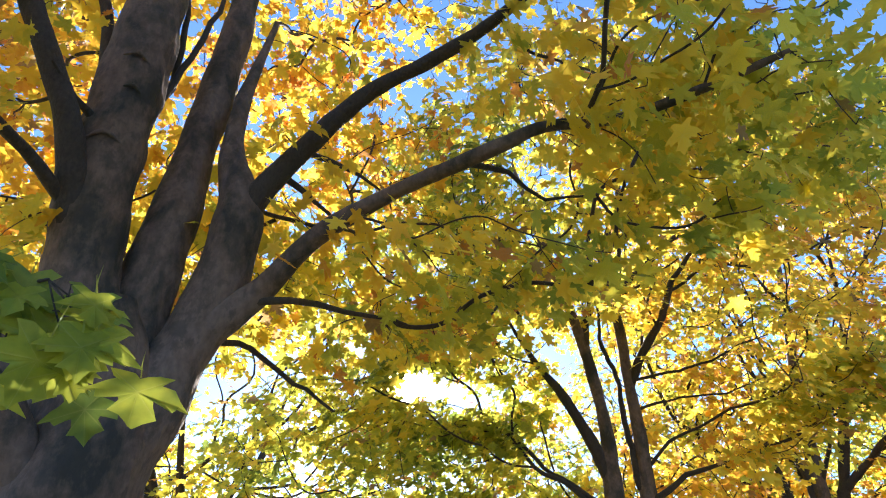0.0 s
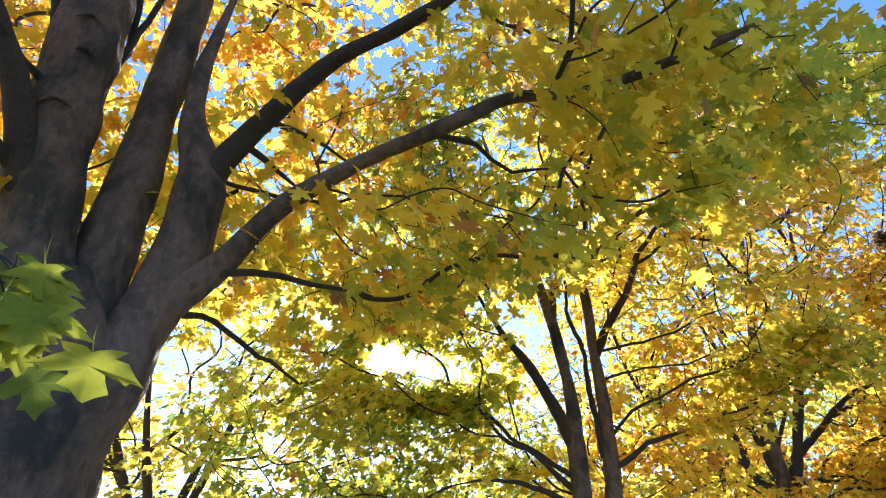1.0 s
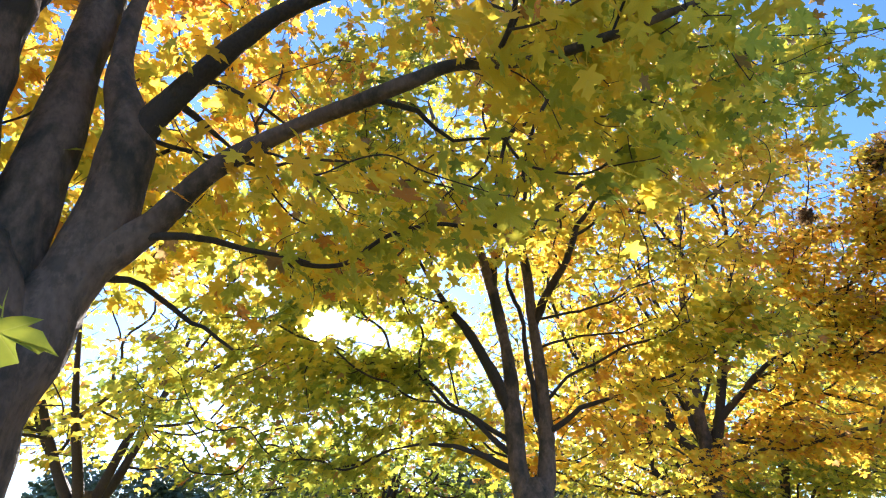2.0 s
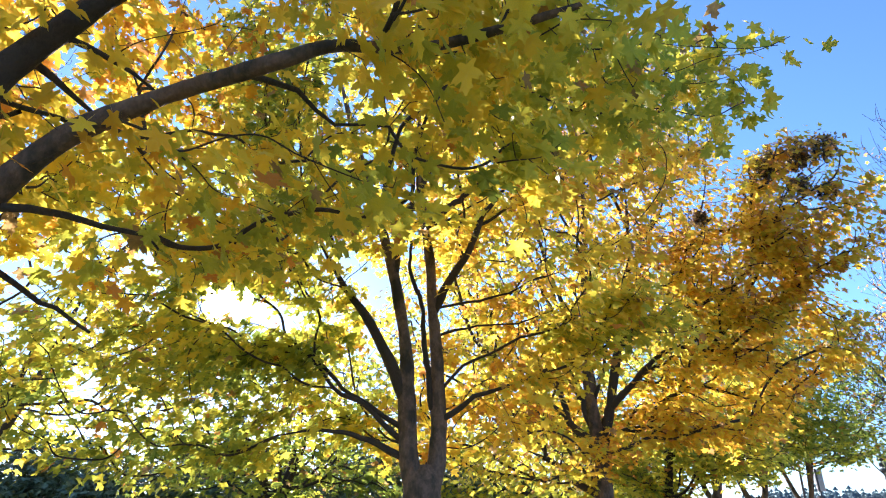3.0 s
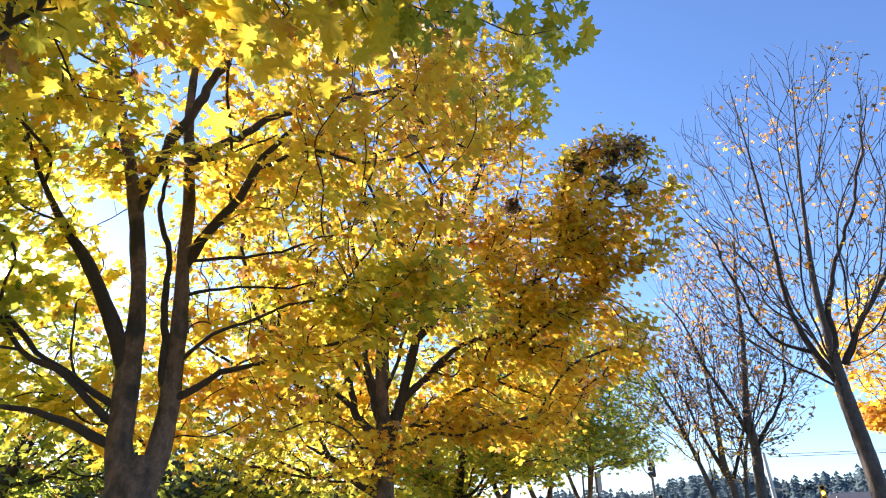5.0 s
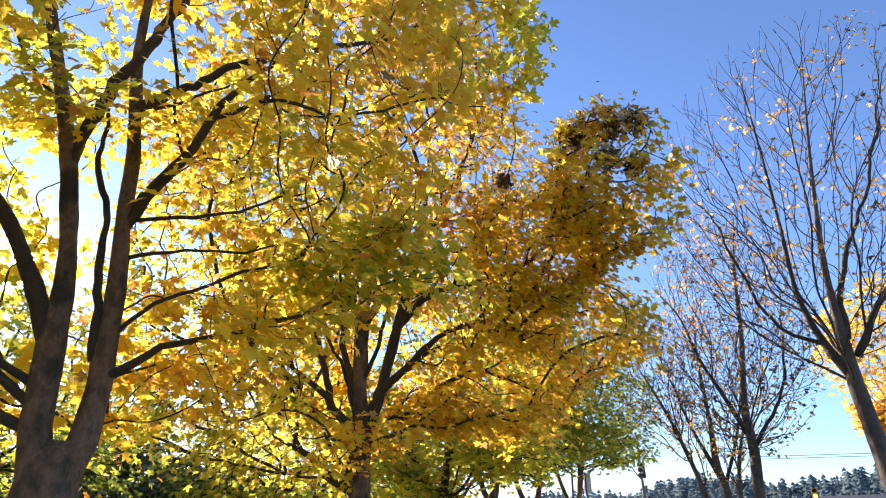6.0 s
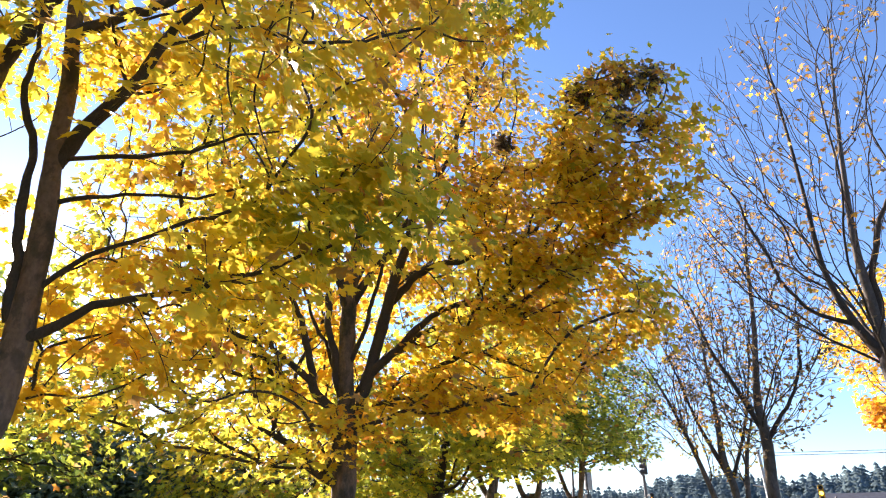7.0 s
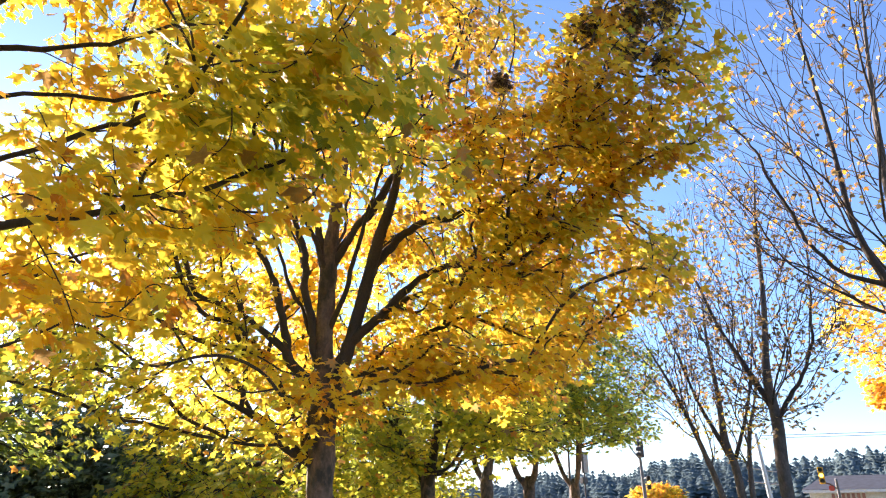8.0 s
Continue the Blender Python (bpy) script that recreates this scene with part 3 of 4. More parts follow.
T2 = [
    [(2.30, 8.40, -0.05, 0.40), (2.30, 8.40, 0.25, 0.30), (2.29, 8.40, 1.2, 0.235), (2.29, 8.40, 2.10, 0.24), (2.30, 8.40, 2.34, 0.225), (2.3, 8.4, 2.5, 0.12)],
    [(2.22, 8.40, 2.10, 0.15), (2.14, 8.40, 2.50, 0.132), (2.09, 8.40, 2.92, 0.128), (2.08, 8.40, 3.36, 0.122), (2.06, 8.40, 4.00, 0.082), (1.91, 8.40, 4.86, 0.078), (1.72, 8.40, 5.64, 0.070), (1.44, 8.40, 6.52, 0.06), (1.19, 8.40, 7.33, 0.05), (0.92, 8.40, 8.36, 0.02)],
    [(2.36, 8.40, 2.10, 0.15), (2.46, 8.40, 2.42, 0.118), (2.51, 8.40, 2.81, 0.110), (2.52, 8.40, 3.16, 0.104), (2.50, 8.40, 3.87, 0.086), (2.44, 8.40, 4.56, 0.076), (2.40, 8.40, 5.33, 0.070), (2.31, 8.40, 6.01, 0.064), (2.22, 8.40, 6.89, 0.052), (2.22, 8.40, 8.78, 0.02)],
    [(1.87, 8.40, 4.95, 0.060), (1.96, 8.40, 5.73, 0.060), (2.07, 8.40, 6.10, 0.060), (2.24, 8.40, 6.55, 0.058), (2.47, 8.40, 7.18, 0.054), (2.66, 8.40, 8.08, 0.048), (2.86, 8.40, 9.20, 0.02)],
    [(2.04, 8.40, 3.36, 0.090), (1.80, 8.40, 3.90, 0.078), (1.49, 8.40, 4.44, 0.062), (1.19, 8.40, 4.82, 0.045), (0.83, 8.40, 5.43, 0.022), (0.55, 8.40, 6.1, 0.008)],
    [(2.46, 8.40, 4.57, 0.062), (2.74, 8.22, 5.19, 0.055), (3.05, 7.99, 5.82, 0.045), (3.25, 7.77, 6.19, 0.028), (3.72, 7.67, 6.88, 0.012)],
    [(2.44, 8.40, 3.21, 0.051), (2.36, 8.40, 3.62, 0.042), (2.32, 8.40, 4.12, 0.037), (2.30, 8.40, 4.53, 0.033), (2.14, 8.40, 5.12, 0.028), (2.04, 8.40, 5.97, 0.015)],
    [(2.12, 8.40, 2.72, 0.046), (1.56, 8.40, 3.16, 0.030), (1.13, 8.40, 3.46, 0.028), (0.74, 8.40, 3.88, 0.010)],
    [(2.12, 8.40, 2.56, 0.050), (1.50, 8.40, 2.79, 0.036), (0.97, 8.40, 2.91, 0.022), (0.45, 8.40, 2.80, 0.008)],
    [(2.04, 8.40, 2.95, 0.042), (1.45, 8.45, 3.30, 0.028), (0.99, 8.5, 3.70, 0.026), (0.46, 8.55, 4.17, 0.010)],
    [(2.55, 8.36, 3.08, 0.045), (3.2, 8.1, 3.4, 0.027), (3.8, 7.85, 3.62, 0.022), (4.3, 7.6, 3.85, 0.016), (5.0, 7.1, 4.12, 0.007)],
    [(2.50, 8.40, 3.43, 0.026), (2.95, 8.21, 3.83, 0.020), (3.39, 7.94, 4.06, 0.017), (3.94, 7.61, 4.23, 0.009)],
    [(2.32, 8.38, 5.9, 0.055), (3.4, 8.2, 6.9, 0.040), (4.8, 7.95, 7.6, 0.028), (6.3, 7.65, 8.3, 0.010)],
    [(2.50, 8.40, 4.22, 0.022), (3.02, 8.13, 4.34, 0.015), (3.70, 7.78, 4.37, 0.011), (4.13, 7.54, 4.51, 0.006)],
    [(2.46, 8.40, 4.62, 0.022), (3.31, 7.96, 4.73, 0.016), (4.01, 7.65, 5.01, 0.009)],
    [(3.05, 7.99, 5.82, 0.026), (3.67, 7.70, 6.10, 0.021), (4.22, 7.41, 5.94, 0.017), (5.07, 7.15, 6.28, 0.014), (5.92, 6.99, 6.46, 0.007)],
    [(2.33, 8.40, 5.87, 0.022), (2.77, 8.15, 6.03, 0.017), (3.22, 7.93, 6.28, 0.009)],
    [(1.72, 8.40, 5.64, 0.028), (1.34, 8.57, 6.16, 0.022), (0.98, 8.72, 6.70, 0.015), (0.54, 8.79, 7.08, 0.007)],
]
T2_LOBES = [(2.2, 8.4, 6.4, 3.7, 3.6, 3.9, 1.0), (0.0, 9.2, 3.4, 1.9, 1.5, 0.8, 0.12), (4.8, 7.25, 4.25, 1.1, 0.9, 0.3, 0.06), (3.6, 7.8, 5.6, 1.2, 1.2, 1.0, 0.03), (3.3, 8.8, 3.6, 1.3, 1.2, 0.6, 0.02), (-1.1, 8.7, 3.6, 2.2, 1.6, 1.3, 0.16), (0.0, 8.9, 4.7, 1.5, 1.2, 0.8, 0.10), (6.3, 7.6, 8.2, 1.0, 1.0, 1.0, 0.07), (1.7, 8.1, 6.7, 2.4, 1.9, 1.3, 0.22)]


def ripe_t2(p):
    green = np.exp(-((p[:, 0] - 4.9) ** 2 + (p[:, 1] - 7.1) ** 2) / 1.6 - (p[:, 2] - 4.2) ** 2 / 0.5)
    side = np.clip((p[:, 0] - 0.3) / 2.6, 0, 1)
    return 0.37 + 0.235 * side + 0.22 * field(p, 0.7, 7.7) + 0.08 * field(p, 2.2, 2.0) - 0.10 * green - 0.2 * np.exp(-((p - np.array([6.6, 7.5, 8.4])) ** 2).sum(1) / 1.2)


def clear_t2(p):
    return sun_sight_gap(p) & outside((1.7, 6.3, 4.0, 1.6, 1.9, 1.6), (2.1, 8.0, 3.6, 1.3, 1.2, 1.6))(p)


make_tree((2.30, 8.40), T2, T2_LOBES, 2500, 8, MID, 0.132, ripe_t2, 23, "maple forked low into upright stems, yellow-green autumn leaves", "maples in a row",
          fine=True, singles=200, near=(4.6, 7.0, 4.2), shell=0.72, gap=-0.12, r_tip=0.0036, power=3.0, rmax=0.019, dry=0.03, spurs=0.2, step=0.15, wob=0.03,
          clear=clear_t2)

T3 = [
    [(7.05, 12.45, -0.05, 0.32), (7.05, 12.45, 0.25, 0.23), (7.04, 12.45, 1.2, 0.185), (7.03, 12.45, 1.93, 0.178), (7.01, 12.46, 2.83, 0.192), (7.02, 12.46, 3.31, 0.19)],
    [(7.01, 12.46, 3.20, 0.151), (6.97, 12.48, 4.14, 0.134), (6.95, 12.49, 5.03, 0.130), (6.98, 12.47, 5.79, 0.111), (7.05, 12.44, 6.70, 0.091), (7.15, 12.39, 7.91, 0.077), (7.26, 12.34, 9.60, 0.053), (7.29, 12.33, 11.51, 0.018)],
    [(7.07, 12.43, 3.15, 0.104), (7.28, 12.33, 3.97, 0.097), (7.47, 12.24, 4.86, 0.094), (7.51, 11.91, 5.60, 0.089), (7.62, 11.58, 6.47, 0.064), (7.66, 11.33, 7.70, 0.046), (7.72, 11.27, 9.05, 0.014)],
    [(7.33, 12.31, 4.10, 0.068), (7.92, 12.24, 4.66, 0.060), (8.40, 12.00, 4.95, 0.045), (8.71, 11.65, 5.11, 0.036), (9.53, 11.26, 5.08, 0.022), (10.02, 10.52, 4.68, 0.008)],
    [(7.50, 12.21, 5.23, 0.080), (7.92, 11.72, 5.82, 0.060), (8.32, 11.04, 5.94, 0.052), (8.75, 10.18, 5.98, 0.038), (9.01, 9.65, 6.22, 0.030), (9.06, 8.90, 6.80, 0.023), (9.32, 8.53, 7.43, 0.017), (9.93, 8.07, 7.96, 0.009)],
    [(6.98, 12.47, 3.30, 0.075), (6.50, 12.70, 3.96, 0.068), (6.31, 12.79, 4.73, 0.058), (6.09, 12.90, 5.36, 0.046), (5.61, 13.13, 6.30, 0.022)],
    [(6.97, 12.48, 2.36, 0.10), (6.53, 12.69, 2.64, 0.08), (6.26, 12.82, 2.94, 0.06), (5.53, 12.64, 3.21, 0.015)],
    [(6.52, 12.69, 3.91, 0.058), (5.95, 12.97, 4.45, 0.046), (5.45, 13.21, 4.97, 0.038), (4.75, 13.54, 5.21, 0.018)],
    [(6.95, 12.50, 3.60, 0.07), (6.72, 12.60, 4.66, 0.060), (6.57, 12.67, 5.67, 0.049), (6.21, 12.84, 6.75, 0.037), (5.88, 13.00, 7.80, 0.018)],
    [(7.30, 12.32, 4.05, 0.07), (8.03, 11.56, 5.02, 0.051), (8.35, 11.10, 5.13, 0.042), (8.83, 10.37, 4.86, 0.028), (9.34, 9.76, 4.82, 0.014)],
    [(7.02, 12.45, 5.30, 0.065), (7.58, 11.89, 6.60, 0.050), (8.16, 11.44, 7.74, 0.042), (8.60, 11.03, 9.27, 0.035), (8.97, 10.77, 11.07, 0.015)],
    [(6.95, 12.49, 5.03, 0.070), (6.70, 12.61, 6.17, 0.054), (6.32, 12.79, 7.50, 0.043), (6.02, 12.93, 9.22, 0.030), (5.70, 13.09, 11.01, 0.012)],
]
# slender inner stems between the main limbs
for k in range(6):
    a, z0 = k * 2.4, 3.4 + 0.42 * k
    dx, dy = math.cos(a), math.sin(a)
    x0, y0 = 7.0 + 0.04 * dx, 12.46 + 0.04 * dy
    out = 0.9 + 0.35 * (k % 3)
    T3.append([(x0, y0, z0, 0.044), (x0 + dx * out * 0.35, y0 + dy * out * 0.35, z0 + 0.8, 0.034), (x0 + dx * out * 0.75, y0 + dy * out * 0.75, z0 + 1.9, 0.024), (x0 + dx * out * 1.15, y0 + dy * out * 1.15, z0 + 3.2, 0.010)])
T3_LOBES = [(6.85, 12.4, 8.6, 3.4, 3.4, 5.4, 1.0), (5.6, 13.4, 6.2, 3.4, 3.4, 3.0, 0.25), (5.2, 12.4, 3.5, 2.8, 2.3, 1.0, 0.13), (5.4, 14.8, 4.8, 2.6, 1.6, 2.0, 0.08), (9.9, 10.2, 5.1, 1.5, 1.7, 1.2, 0.20), (9.75, 8.55, 7.3, 1.2, 1.3, 1.45, 0.19), (8.9, 10.9, 4.1, 1.9, 1.7, 0.9, 0.18), (8.9, 9.8, 6.5, 1.4, 1.3, 1.2, 0.18),
            (7.6, 10.6, 3.9, 1.6, 1.4, 0.7, 0.07)]


def ripe_t3(p):
    brown = np.exp(-((p[:, 0] - 9.9) ** 2 + (p[:, 1] - 8.2) ** 2 + (p[:, 2] - 7.8) ** 2) / 0.7)
    arm = np.exp(-((p[:, 0] - 9.7) ** 2 + (p[:, 1] - 9.2) ** 2 + (p[:, 2] - 6.2) ** 2) / 5.0)
    return 0.625 - 0.03 * arm + 0.07 * np.clip((p[:, 2] - 6.5) / 4, 0, 1) - 0.19 * np.clip((6.9 - p[:, 0]) / 2.5, 0, 1) + 0.11 * field(p, 0.5, 1.3) + 0.11 * field(p, 1.8, 4.0) + 0.26 * brown * (field(p, 2.2, 8.0) > 0.1)


golden = make_tree((7.05, 12.45), T3, T3_LOBES, 3400, 11, MID, 0.122, ripe_t3, 37, "tall maple with dense golden yellow autumn leaves", "maples in a row",
          fine=True, shell=0.7, gap=-0.15, spread=0.16, dry=0.07, r_tip=0.007, power=2.8, rmax=0.035, singles=150, near=(7.0, 9.0, 5.0), clear=outside((5.5, 9.6, 4.7, 1.6, 2.4, 1.5), (6.7, 11.3, 5.0, 1.4, 1.5, 1.7), (8.8, 13.8, 5.0, 1.2, 1.5, 0.9)))


# bunches of dry brown winged seeds on the golden maple
rng = np.random.default_rng(91)
key_shape = (FAR[0] * np.array([0.45, 1.0, 1.0]), FAR[1], FAR[2])
for x, y, z, r in ((9.76, 7.84, 8.14, 0.22), (9.42, 8.1, 8.0, 0.2), (9.0, 8.55, 7.95, 0.15), (9.3, 8.15, 7.45, 0.18), (9.62, 7.9, 7.25, 0.15), (8.1, 9.5, 7.3, 0.14), (6.4, 9.9, 8.9, 0.16)):
    n = 300
    pos = rng.normal(0, r * 0.55, (n, 3)) + np.array([x - 7.05, y - 12.45, z])
    rot = leaf_frames(rng, n, rng.normal(0, 1, (n, 3)))
    part("seed_head", leaf_cloud("seed_head", key_shape, pos, rot, rng.uniform(0.06, 0.11, n), np.clip(rng.normal(0.985, 0.03, n), 0.93, 1), rng), golden, "dry brown winged seeds")["kind"] = "stuff"


def plain_maple(base, height, crown_r, seed, tone, label, group, twigs=1500, size=0.19, lean=(0, 0), low=3.9, fork=2.3, girth=1.0, stems=5):
    """A maple further off: forked trunk and a full crown, grown by rule."""
    rng = np.random.default_rng(seed)
    x, y = base
    g = girth
    limbs = [[(x, y, -0.05, 0.30 * g), (x, y, 0.3, 0.21 * g), (x, y, fork * 0.6, 0.18 * g), (x + lean[0] * 0.3, y + lean[1] * 0.3, fork, 0.18 * g), (x + lean[0] * 0.35, y + lean[1] * 0.35, fork + 0.35, 0.10 * g)]]
    for k in range(stems):
        a = k * 2 * math.pi / stems + rng.uniform(-0.4, 0.4)
        s = rng.uniform(0.35, 0.6) * crown_r * (0.4 if k == 0 else 1)
        top = height * rng.uniform(0.6, 0.8)
        dx, dy = math.cos(a), math.sin(a)
        limbs.append([(x + lean[0] * 0.3, y + lean[1] * 0.3, fork - 0.45, 0.105 * g), (x + dx * s * 0.10, y + dy * s * 0.10, fork + 0.05, 0.10 * g), (x + dx * s * 0.30, y + dy * s * 0.30, fork + 0.7, 0.085 * g), (x + dx * s * 0.65, y + dy * s * 0.65, (fork + top) / 2, 0.06 * g), (x + dx * s, y + dy * s, top, 0.02)])
    mid = (low - 0.3 + height) / 2
    lobes = [(x, y, mid, crown_r, crown_r, height - mid, 1.0)]
    for k in range(4):
        a = rng.uniform(0, 6.28)
        lobes.append((x + math.cos(a) * crown_r * 0.65, y + math.sin(a) * crown_r * 0.65, rng.uniform(low + 0.7, max(low + 0.8, 0.5 * height)), 1.7, 1.7, 0.9, 0.12))

    def ripe(p):
        return tone + 0.13 * field(p, 0.5, seed) + 0.07 * field(p, 1.7, seed + 3)
    return make_tree(base, limbs, lobes, twigs, 5, FAR, size, ripe, seed, label, group, shell=0.6, gap=-0.25, spread=0.2, r_tip=0.006, clear=sun_sight_gap)


BEHIND_LABEL = "maple with yellow-green autumn leaves behind the row"
GREEN_LABEL = "maple with green and yellow autumn leaves and forked trunk"
plain_maple((13.3, 19.9), 11.0, 4.6, 51, 0.40, GREEN_LABEL, "maples in a row", 1600, low=2.9, fork=2.6, girth=1.15, stems=3)
plain_maple((19.3, 25.3), 11.5, 4.5, 52, 0.38, GREEN_LABEL, "maples in a row", 1300, low=3.9, fork=2.8, girth=1.35, stems=3)
plain_maple((22.2, 26.2), 13.0, 5.2, 53, 0.22, GREEN_LABEL, "maples in a row", 2000, low=4.2, fork=2.7, girth=1.35, stems=3)
plain_maple((27.8, 29.3), 12.5, 5.2, 54, 0.17, GREEN_LABEL, "maples in a row", 1900, low=4.6, fork=2.8, girth=1.35, stems=3)
plain_maple((-4.6, 12.6), 9.5, 4.4, 55, 0.47, BEHIND_LABEL, "maples behind the row", 1000, 0.16, low=3.2)
plain_maple((0.8, 18.5), 7.2, 4.0, 56, 0.30, BEHIND_LABEL, "maples behind the row", 1000, 0.17, low=2.6)
plain_maple((10.4, 23.0), 6.0, 4.8, 57, 0.38, BEHIND_LABEL, "maples behind the row", 2000, 0.18, low=1.2)
plain_maple((13.2, 27.5), 6.5, 4.2, 58, 0.37, BEHIND_LABEL, "maples behind the row", 1300, 0.2, low=0.5, fork=1.4)
plain_maple((18.6, 32.5), 6.5, 4.4, 59, 0.38, BEHIND_LABEL, "maples behind the row", 1200, 0.22, low=0.5, fork=1.4)

# ---- trees across the way, almost bare ----
B1 = [
    [(13.66, 7.10, -0.05, 0.218), (13.66, 7.10, 0.3, 0.166), (13.65, 7.12, 1.4, 0.144), (13.64, 7.13, 2.35, 0.140), (13.61, 7.18, 3.21, 0.134), (13.58, 7.24, 3.94, 0.126), (13.57, 7.24, 4.82, 0.082), (13.57, 7.25, 5.86, 0.060), (13.63, 7.16, 7.08, 0.044), (13.73, 6.99, 8.64, 0.027), (13.88, 6.74, 10.60, 0.008)],
    [(13.57, 7.25, 4.1, 0.104), (13.42, 7.49, 4.66, 0.066), (13.30, 7.69, 5.63, 0.044), (13.30, 7.70, 6.99, 0.033), (13.28, 7.72, 8.89, 0.022), (13.25, 7.78, 10.92, 0.006)],
    [(13.42, 7.49, 4.66, 0.044), (13.09, 8.03, 5.05, 0.030), (12.89, 8.36, 5.98, 0.028), (12.74, 8.60, 7.23, 0.020), (12.43, 9.11, 8.27, 0.007)],
    [(13.60, 7.19, 4.71, 0.060), (13.70, 7.03, 5.93, 0.044), (13.96, 6.61, 6.93, 0.033), (14.27, 6.10, 8.32, 0.028), (14.50, 5.73, 9.73, 0.008)],
    [(13.64, 7.12, 4.4, 0.068), (13.89, 6.73, 5.24, 0.049), (14.21, 6.21, 6.06, 0.042), (14.54, 5.67, 7.23, 0.014)],
]
B2 = [
    [(19.58, 13.24, -0.05, 0.246), (19.58, 13.24, 0.3, 0.180), (19.58, 13.24, 2.52, 0.156), (19.62, 13.17, 3.71, 0.145), (19.61, 13.19, 4.98, 0.105), (19.75, 12.95, 6.98, 0.070), (19.85, 12.79, 9.15, 0.042), (20.00, 12.54, 11.0, 0.014)],
    [(19.60, 13.20, 4.1, 0.091), (19.34, 13.63, 5.35, 0.063), (19.10, 14.02, 6.43, 0.049), (18.87, 14.39, 7.95, 0.032), (18.53, 14.95, 9.0, 0.010)],
    [(19.61, 13.18, 3.8, 0.077), (19.99, 12.56, 4.76, 0.049), (20.29, 12.07, 6.17, 0.035), (20.43, 11.85, 8.21, 0.014)],
]
B3 = [
    [(28.32, 20.34, -0.05, 0.276), (28.32, 20.34, 0.30, 0.197), (28.32, 20.34, 2.93, 0.158), (28.18, 20.56, 4.34, 0.153), (28.19, 20.55, 6.31, 0.100), (28.15, 20.61, 8.92, 0.062), (28.25, 20.45, 11.71, 0.015)],
    [(28.22, 20.50, 3.71, 0.124), (27.77, 21.23, 5.86, 0.069), (27.48, 21.72, 7.98, 0.046), (27.10, 22.34, 10.30, 0.015)],
    [(28.15, 20.59, 0.10, 0.150), (27.82, 21.09, 3.0, 0.115), (27.20, 22.0, 6.5, 0.070), (26.53, 23.0, 9.2, 0.015)],
    [(28.49, 20.09, 0.10, 0.130), (28.66, 19.84, 4.0, 0.085), (29.16, 19.09, 7.0, 0.015)],
    [(28.27, 20.41, 3.32, 0.092), (28.78, 19.67, 5.61, 0.062), (29.03, 19.16, 7.90, 0.038), (29.16, 18.78, 10.18, 0.015)],
]


def ripe_bare(p):
    return np.where(field(p, 1.1, 2.5) > 0.55, 0.70, 0.92) + 0.02 * field(p, 2.0, 5.0)


def ripe_low_gold(p):
    """Yellow leaves still on the low boughs, withered ones above."""
    return np.where(p[:, 2] < 5.8 + 1.2 * field(p, 0.6, 6.0), 0.62, 0.915) + 0.02 * field(p, 2.0, 5.0)


BARE_LABEL = "almost bare grey maple with a few brown-yellow leaves remaining"
make_tree((13.66, 7.10), B1, [(13.5, 7.3, 7.7, 2.3, 3.0, 3.5, 1.0)], 1700, 5, MID, 0.085, ripe_bare, 61, BARE_LABEL, "bare trees", bark=GREYBARK, leaf_share=0.15, gap=-0.6, bf=0.7, shell=0.3, r_tip=0.0042, power=3.0, spread=0.11, sag=0.0, wob=0.024)
make_tree((19.58, 13.24), B2, [(19.6, 13.2, 7.4, 2.6, 2.6, 4.0, 1.0)], 1500, 5, MID, 0.10, ripe_bare, 62, BARE_LABEL, "bare trees", bark=GREYBARK, leaf_share=0.4, gap=-0.6, bf=0.7, shell=0.3, r_tip=0.005, power=3.0, spread=0.11, sag=0.0, wob=0.024)
make_tree((28.32, 20.34), B3, [(28.2, 20.4, 7.9, 2.8, 2.8, 4.3, 1.0), (27.0, 22.2, 8.0, 2.0, 2.2, 3.0, 0.5)], 1300, 5, MID, 0.12, ripe_low_gold, 63, BARE_LABEL, "bare trees", bark=GREYBARK, leaf_share=0.50, gap=-0.6, bf=0.7, shell=0.3, r_tip=0.007, power=3.0, spread=0.11, sag=0.0, wob=0.024)
plain_maple((39.9, 15.2), 14.5, 5.6, 71, 0.70, "maple with bright orange autumn leaves", "trees across the way", 1500, 0.26, low=6.2)
plain_maple((72.4, 61.5), 4.6, 3.6, 72, 0.64, "small round tree with orange autumn leaves beside the crossing", "trees across the way", 700, 0.4, low=1.8)

# ---- dark shrubbery behind the row ----


